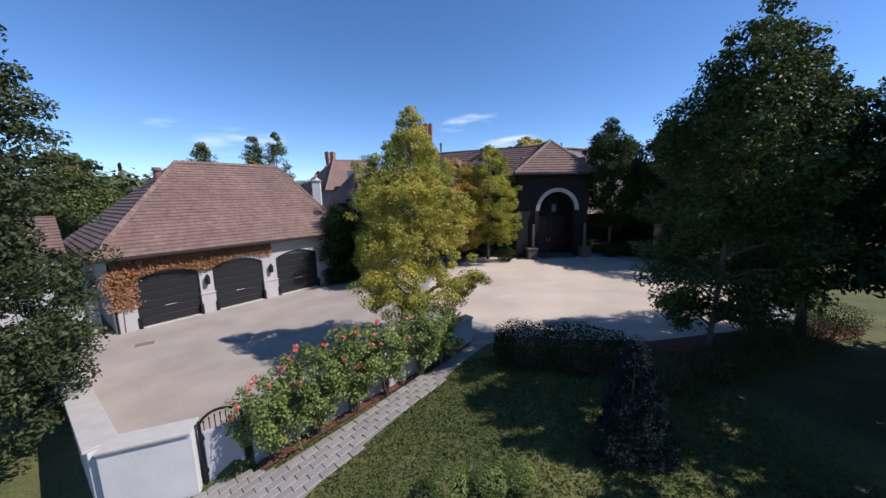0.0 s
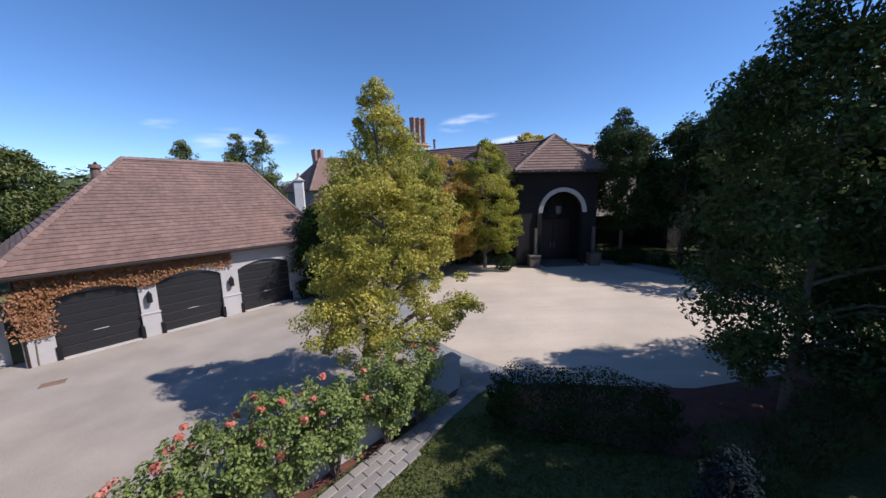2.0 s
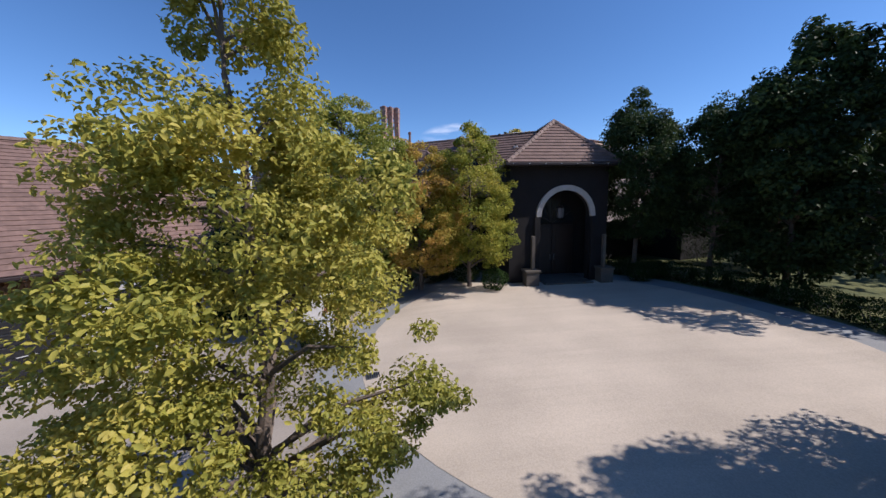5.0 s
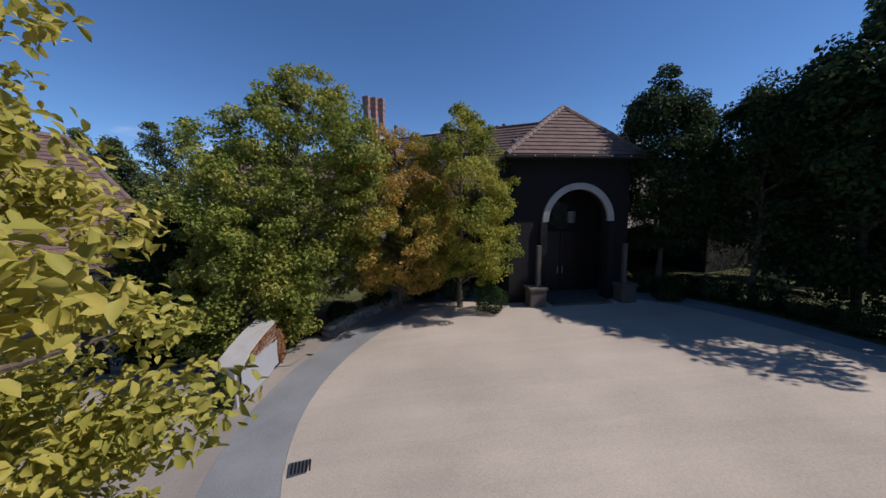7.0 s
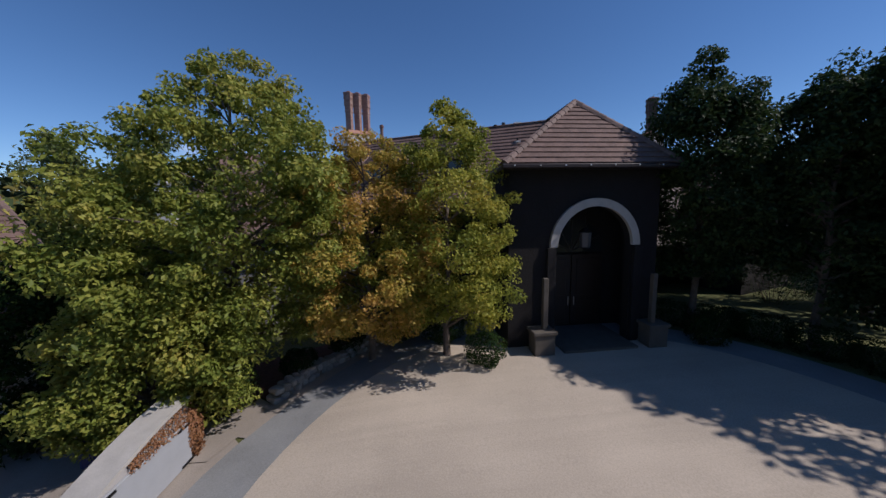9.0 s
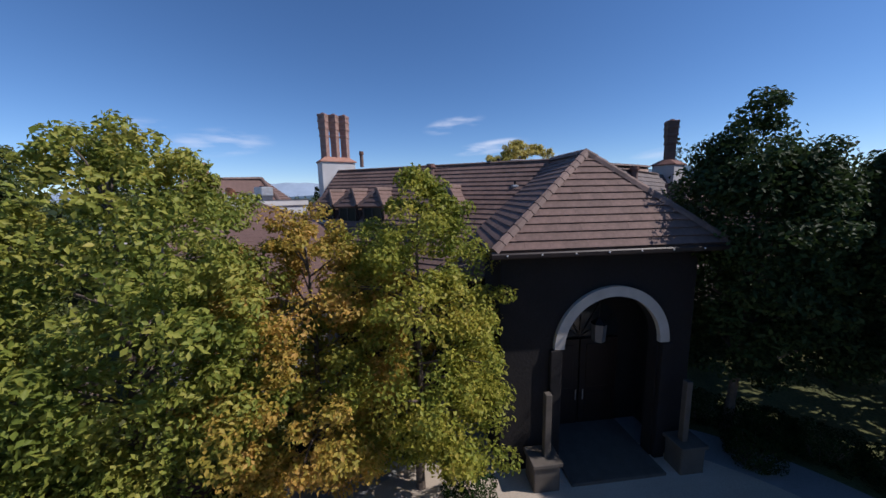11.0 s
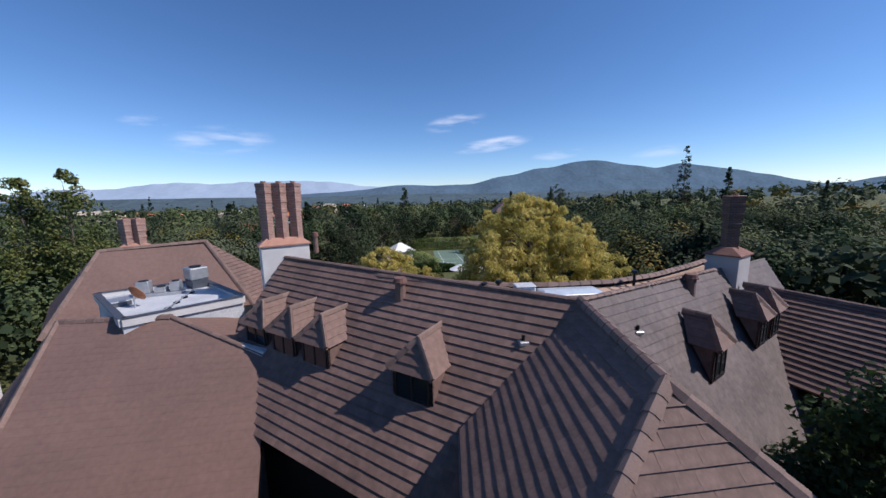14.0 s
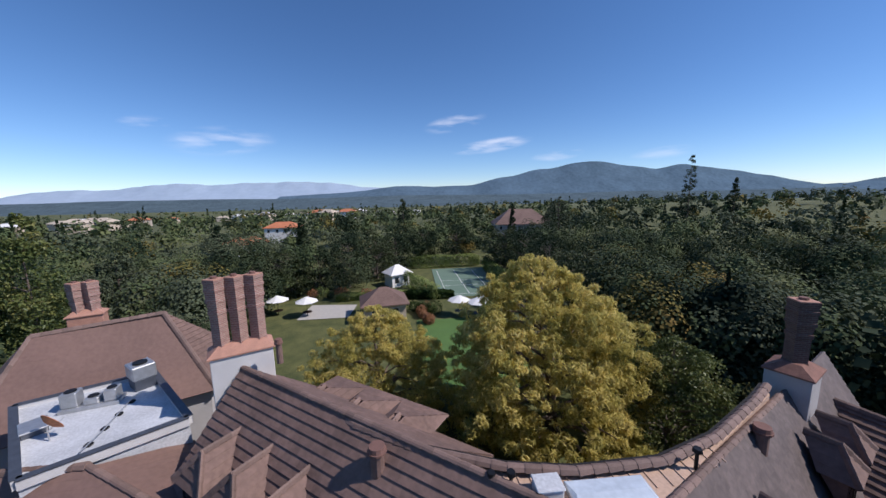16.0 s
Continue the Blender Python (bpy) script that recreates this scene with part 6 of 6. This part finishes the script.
for xa, xb in zip(cols, cols[1:]):
    za, zb = sweep(xa), sweep(xb)
    q = [bm.verts.new(c) for c in ((xa, -0.07, za), (xb, -0.07, zb), (xb, 0.62, zb), (xa, 0.62, za), (xa, -0.07, za + 0.09), (xb, -0.07, zb + 0.09), (xb, 0.62, zb + 0.09), (xa, 0.62, za + 0.09))]
    for f in ((3, 2, 1, 0), (4, 5, 6, 7), (0, 1, 5, 4), (2, 3, 7, 6)) + (((0, 4, 7, 3),) if xa == cols[0] else ()) + (((1, 2, 6, 5),) if xb == cols[-1] else ()):
        bm.faces.new([q[i] for i in f])
bmesh.ops.remove_doubles(bm, verts=bm.verts, dist=0.0005)
part("coping", bm, M["trim"], pb, "pale stone coping")
for xx in (-1.24, 0.84):
    for z in (PH - 0.08, 0.06):
        bm = bmesh.new()
        box(bm, xx, -0.05, z, xx + 0.4, -0.02, z + 0.05)
        part("strap", bm, M["iron"], pb)
bm = bmesh.new()
box(bm, -1.25, -0.04, 0.0, -1.19, -0.015, PH)
part("frame_stile", bm, M["iron"], pb, "black iron edge strip")
for k, (dx, dy, size, mat, words) in enumerate(((-1.44, 0.34, (0.26, 0.5, 1.05), L["deep"], "green ivy clump at the wall's end"), (1.42, 0.1, (0.5, 0.5, 1.25), L["vine"], "russet ivy clump at the wall's end"))):
    v = pb.matrix_basis @ Vector((dx, dy, 0))
    ellipsoid_shrub("ivy", (v.x, v.y, court_z(-1.3, 23)), size, mat, words, "ivy", 140 + k, 1800, 0.08, boxy=3, turn=85.5)
r7 = np.random.default_rng(77)
ix = r7.uniform(-0.5, 1.36, 900)
iz = np.array([r7.uniform(PH - 0.05, sweep(x) + 0.02) for x in ix])
spray = np.stack([ix, r7.uniform(-0.06, 0.05, 900), iz], 1)
ivy = thing("ivy", tuple(pb.location), "russet ivy creeping under the stone coping", "ivy", turn=85.5)
part_mesh("foliage", leaf_mesh("foliage", spray, unit(r7.normal(size=spray.shape) + np.array([0, -1.2, 0.4])), 0.07, L["vine"], r7, droop=0.5), ivy)
bin_ = thing("wheelie_bin", (-3.9, 25.3, court_z(-3.9, 25.3)), "blue plastic wheelie bin darkened for shade, with its lid shut", "bin", turn=20)
bm = bmesh.new()
box(bm, -0.3, -0.35, 0.06, 0.3, 0.35, 1.0, 0.04)
# Blue lowered in value: the bin's dark shade is in the plastic's colour.
part("body", bm, shade("shade_blue_plastic", (0.007, 0.022, 0.13), 0.45, vary=0.1), bin_)
bm = bmesh.new()
box(bm, -0.33, -0.4, 1.0, 0.33, 0.38, 1.07, 0.03)
part("lid", bm, bpy.data.materials["shade_blue_plastic"], bin_)
dr = thing("drain_grate", (1.0, 19.2, court_z(1.0, 19.2) + 0.01), "dark square drain grate in the stone band", "drain", turn=10)
bm = bmesh.new()
box(bm, -0.25, -0.2, -0.02, 0.25, 0.2, 0.012, 0.004)
part("frame", bm, M["lead"], dr)
for k in range(6):
    bm = bmesh.new()
    box(bm, -0.2 + 0.07 * k, -0.16, 0.012, -0.17 + 0.07 * k, 0.16, 0.022)
    part("bar", bm, M["iron"], dr)
mh = thing("manhole_cover", (-13.0, 16.2, court_z(-13, 16) + 0.004), "rusty oblong cover set in the court paving", "manhole cover", turn=30)
bm = bmesh.new()
box(bm, -0.35, -0.2, -0.02, 0.35, 0.2, 0.01, 0.005)
part("plate", bm, shade("brown_cover", (0.20, 0.13, 0.09), 0.8), mh)

# field-stone planter edge
planter = thing("planter_wall", (0, 0, 0), "low dry-stone planter edge beside the forecourt", "wall")
rs = random.Random(8)
bms = []
for k in range(4):
    bm = bmesh.new()
    r = bmesh.ops.create_icosphere(bm, subdivisions=2, radius=0.5)
    for v in bm.verts:
        c = v.co
        v.co = Vector((math.copysign(abs(c.x) ** 0.55, c.x), math.copysign(abs(c.y) ** 0.55, c.y), math.copysign(abs(c.z) ** 0.55, c.z))) * 0.72
        v.co *= 1 + 0.09 * noise.noise(v.co * 3 + Vector((k * 7, 0, 0)))
    me = bpy.data.meshes.new("stone")
    bm.to_mesh(me)
    bm.free()
    me.materials.append(M["stone"])
    bms.append(me)
for k in range(33):
    for row in range(2):
        for deep in range(2):
            a = radians(147.6 - 1.4 * k - 0.6 * row - 0.3 * deep)
            rr = CR + 2.1 + 0.29 * deep + rs.uniform(-0.05, 0.05)
            x, y = CC[0] + rr * math.cos(a), CC[1] + rr * math.sin(a)
            st = part_mesh("stone", bms[rs.randrange(4)], planter)
            st.matrix_basis = pose(x, y, court_z(x, y) + 0.1 + 0.22 * row + rs.uniform(-0.03, 0.03), rs.uniform(-14, 14), rs.uniform(-12, 12), math.degrees(a) + 90 + rs.uniform(-16, 16)) @ Matrix.Diagonal((rs.uniform(0.22, 0.36), rs.uniform(0.26, 0.33), rs.uniform(0.18, 0.28), 1))
verge = [(CC[0] + q * math.cos(radians(w)), CC[1] + q * math.sin(radians(w))) for q, ws in ((CR + 1.5, range(100, 160, 4)), (CR + 2.1, range(156, 96, -4))) for w in ws]
drape("court_apron", verge, 0.009, M["courtpaver"], "taupe paving along the foot of the stone planter", "paving")
drape("court_apron", [(-1.35, 24.5), (-0.75, 24.4), (0.25, 26.5), (-0.5, 27.2), (-2.4, 25.6)], 0.02, M["courtpaver"], "taupe paving between the panelled wall and the planter", "paving")
drape("planting_bed", [(-0.5, 27.2), (0.05, 26.95), (1.5, 28.7), (3.2, 30.2), (2.6, 31.6), (-1.5, 30.4), (-4.0, 28.0), (-2.4, 25.6)], 0.04, M["mulch"], "shaded mulch bed behind the stone planter edge", "bed")

# ---- rear garden ----
drape("rear_lawn", [(9.4, 58), (9.6, 76), (19, 76), (22, 62), (18, 56)], 0.05, M["lawn2"], "mown rear lawn between the golden trees", "lawn", lambda x, y: ground_z(x, y), 3)
drape("tennis_court", [(14.0, 86.5), (14.5, 110), (27, 110), (25, 86.5)], 0.06, M["tennis"], "green tennis court behind clipped hedges", "tennis court", lambda x, y: ground_z(x, y), 4)
for k, (x0, y0, x1, y1) in enumerate(((15.5, 88, 15.6, 108), (19.6, 88, 19.7, 108), (23.8, 88, 23.9, 108), (15.5, 88, 23.9, 88.1), (15.5, 98, 23.9, 98.1), (15.5, 94, 23.9, 94.1))):
    drape("court_line", [(x0, y0), (x1, y0), (x1, y1), (x0, y1)], 0.075, M["white"], "white painted line on the tennis court", "court line", lambda x, y: ground_z(x, y), 4)
drape("patio", [(-8, 79), (-7.5, 86), (0, 85), (-0.5, 79)], 0.05, M["trim"], "pale stone patio round the pool", "patio", lambda x, y: ground_z(x, y), 4)
for k, (x, y, sx, sy, h, tn) in enumerate(((9.0, 94.5, 1.6, 20, 3.0, 23), (18, 112, 18, 1.6, 3.2, 0), (12, 86.5, 9, 1.2, 1.6, -5), (2, 88, 12, 1.2, 1.4, 4), (27.5, 98, 1.4, 22, 3.0, 0))):
    ellipsoid_shrub("hedge", (x, y, -0.1), (sx, sy, h), L["rose"] if k != 2 else L["hedge"], "tall clipped green hedge round the tennis court", "hedge", 160 + k, 5200, 0.32, "tennis court hedges", boxy=8, turn=tn)


def parasol(x, y, s=1.7):
    u = thing("parasol", (x, y, 0), "open white garden parasol over a table", "parasol", "garden parasols")
    bm = bmesh.new()
    r = bmesh.ops.create_cone(bm, cap_ends=False, segments=8, radius1=s, radius2=0.05, depth=0.75)
    bmesh.ops.translate(bm, vec=(0, 0, 2.75), verts=r["verts"])
    bmesh.ops.solidify(bm, geom=bm.faces[:], thickness=0.03)
    part("canopy", bm, M["canvas"], u)
    bm = bmesh.new()
    tube(bm, (0, 0, 0), (0, 0, 3.1), 0.04, 0.03, 8)
    part("pole", bm, M["wood"], u)
    bm = bmesh.new()
    tube(bm, (0, 0, 0.7), (0, 0, 0.75), 0.7, 0.7, 16)
    part("table_top", bm, M["wood"], u)


# border shrubs between the pool and the tennis court
rg = random.Random(12)
for k in range(22):
    x, y = (rg.uniform(-9, 12), rg.uniform(87, 91)) if k % 2 else (rg.uniform(8.6, 12.5), rg.uniform(74, 82))
    s = rg.uniform(1.4, 2.6)
    ellipsoid_shrub("shrub", (x, y, ground_z(x, y)), (s, s, s * rg.uniform(0.7, 1.0)), rg.choice([L["hedge"], L["vine"], L["woods"], L["rose"]]), "mixed garden shrub beside the pool patio", "shrub", 500 + k, 700, 0.2, "garden shrubs")
for x, y in ((-6.8, 80.6), (-11.5, 82), (16.0, 77.3), (18.6, 75.8), (20.0, 77)):
    parasol(x, y)


def cottage(at, w, d, h, rise, roof_mat, wall_mat, label, turn=0, name="house"):
    c = thing(name, at, label, "house", turn=turn)
    bm = bmesh.new()
    box(bm, -w / 2, -d / 2, -1, w / 2, d / 2, h)
    wl = part("wall", bm, wall_mat, c)
    o = 0.5
    e = [(-w / 2 - o, -d / 2 - o, h), (w / 2 + o, -d / 2 - o, h), (w / 2 + o, d / 2 + o, h), (-w / 2 - o, d / 2 + o, h)]
    k = max(0.01, w / 2 - d / 2)
    r0, r1 = (-k, 0, h + rise), (k, 0, h + rise)
    bm = bmesh.new()
    ev = [bm.verts.new(p) for p in e]
    lv = [bm.verts.new((x, y, z - 0.15)) for x, y, z in e]
    a, b = bm.verts.new(r0), bm.verts.new(r1)
    bm.faces.new((ev[0], ev[1], b, a)); bm.faces.new((ev[1], ev[2], b)); bm.faces.new((ev[2], ev[3], a, b)); bm.faces.new((ev[3], ev[0], a))
    for i in range(4):
        bm.faces.new((lv[i], lv[(i + 1) % 4], ev[(i + 1) % 4], ev[i]))
    bm.faces.new(list(reversed(lv)))
    part("roof", bm, roof_mat, c)
    n = max(2, int(w / 3))
    for i in range(n):
        x = -w / 2 + (i + 0.5) * w / n
        bm = bmesh.new()
        box(bm, x - 0.5, -d / 2 - 0.04, h - 1.9, x + 0.5, -d / 2 + 0.02, h - 0.6, 0.01)
        wi = part("window", bm, M["white"], c)
        bm = bmesh.new()
        box(bm, x - 0.42, -d / 2 - 0.06, h - 1.82, x + 0.42, -d / 2 - 0.04, h - 0.68)
        part("pane", bm, M["glass"], wi)
    return c


cottage((4.8, 79, 0), 6.0, 5.0, 2.5, 2.0, T, M["tan"], "small pavilion with a brown hipped roof in the garden", 8, "pool_house")
cottage((6.5, 97, 0), 4.0, 3.2, 2.6, 1.6, M["canvas"], M["white"], "white glazed garden house", 30, "garden_house")
cottage((50, 148, -1), 19, 11, 8.5, 5.0, M["tile"], M["stucco"], "large grey house with a steep roof among the trees", -6)
cottage((-40, 138, -1), 12, 7, 5.5, 2.0, M["orange_tile"], M["canvas"], "white house with an orange clay-tile roof", 12)
cottage((-38, 166, -1), 12, 7, 8, 2.0, M["orange_tile"], M["canvas"], "white house with an orange clay-tile roof", 4)
rh = random.Random(4)
for k in range(36):
    a = radians(rh.uniform(86, 142))
    r = rh.uniform(260, 850)
    x, y = 8 + r * math.cos(a), 35 + r * math.sin(a)
    cottage((x, y, ground_z(x, y) + 3.5), rh.uniform(12, 20), rh.uniform(8, 11), 5, 2.5, rh.choice([M["orange_tile"], M["canvas"], M["tan"], M["stucco"]]), rh.choice([M["white"], M["tan"]]), "pale house half hidden in the valley woods", rh.uniform(-30, 30))


# ---- path pavers and lawn blades ----
def inside(poly, x, y):
    hit = False
    for (xa, ya), (xb, yb) in zip(poly, poly[1:] + poly[:1]):
        if (ya > y) != (yb > y) and x < xa + (y - ya) / (yb - ya) * (xb - xa):
            hit = not hit
    return hit


bm = bmesh.new()
box(bm, -0.19, -0.125, -0.03, 0.19, 0.125, 0.03, 0.012)
me = bpy.data.meshes.new("paver")
bm.to_mesh(me)
bm.free()
me.materials.append(M["paver"])
rp = random.Random(17)
pd = Vector((0.76, 0.65))
pn = Vector((-0.65, 0.76))
for j in range(-26, 30):
    for i in range(-24, 26):
        c = Vector((-1.5, 8.7)) + pd * (0.395 * (i + 0.5 * (j % 2))) + pn * (0.265 * j)
        if inside(PATH, c.x, c.y):
            pv = part_mesh("paver", me, path)
            tilt = math.degrees(math.atan2(0.17 * 0.76, 1)) if -5.8 < c.x < 2.4 else 0
            cross = math.degrees(math.atan2(0.17 * 0.65, 1)) if -5.8 < c.x < 2.4 else 0
            pv.matrix_basis = pose(c.x, c.y, low_z(c.x) + 0.012 + rp.uniform(-0.003, 0.003), -cross + rp.uniform(-0.5, 0.5), -tilt + rp.uniform(-0.5, 0.5), math.degrees(math.atan2(pd.y, pd.x)) + rp.uniform(-1.2, 1.2))

rl = np.random.default_rng(31)
n = 75000
bx, by = rl.uniform(-7.5, 9.5, n), rl.uniform(2.0, 11.5, n)
keep = np.array([in_front(x, y) and not inside(PATH, x, y) and not inside(BED, x, y) and not inside(BED2, x, y) for x, y in zip(bx, by)])
rim = np.minimum(np.minimum(bx + 7.5, 9.5 - bx), np.minimum(by - 2.0, 20 - by))
keep &= rl.uniform(0, 1, n) < np.clip(rim / 2.2, 0, 1)
bx, by = bx[keep], by[keep]
bz = np.array([ground_z(x, y) for x, y in zip(bx, by)])
tuft = rl.uniform(0.02, 0.05, len(bx))
pp = np.stack([bx, by, bz + tuft * 0.5 - 0.02], 1)
nn = unit(rl.normal(size=pp.shape) * np.array([1, 1, 0.45]))
lawn = new("lawn_blades", leaf_mesh("lawn_blades", pp, nn, 0.10, M["blade"], rl, squash=0.28, droop=0))
tagged(lawn, "short patchy green lawn grass", "grass", kind="stuff")
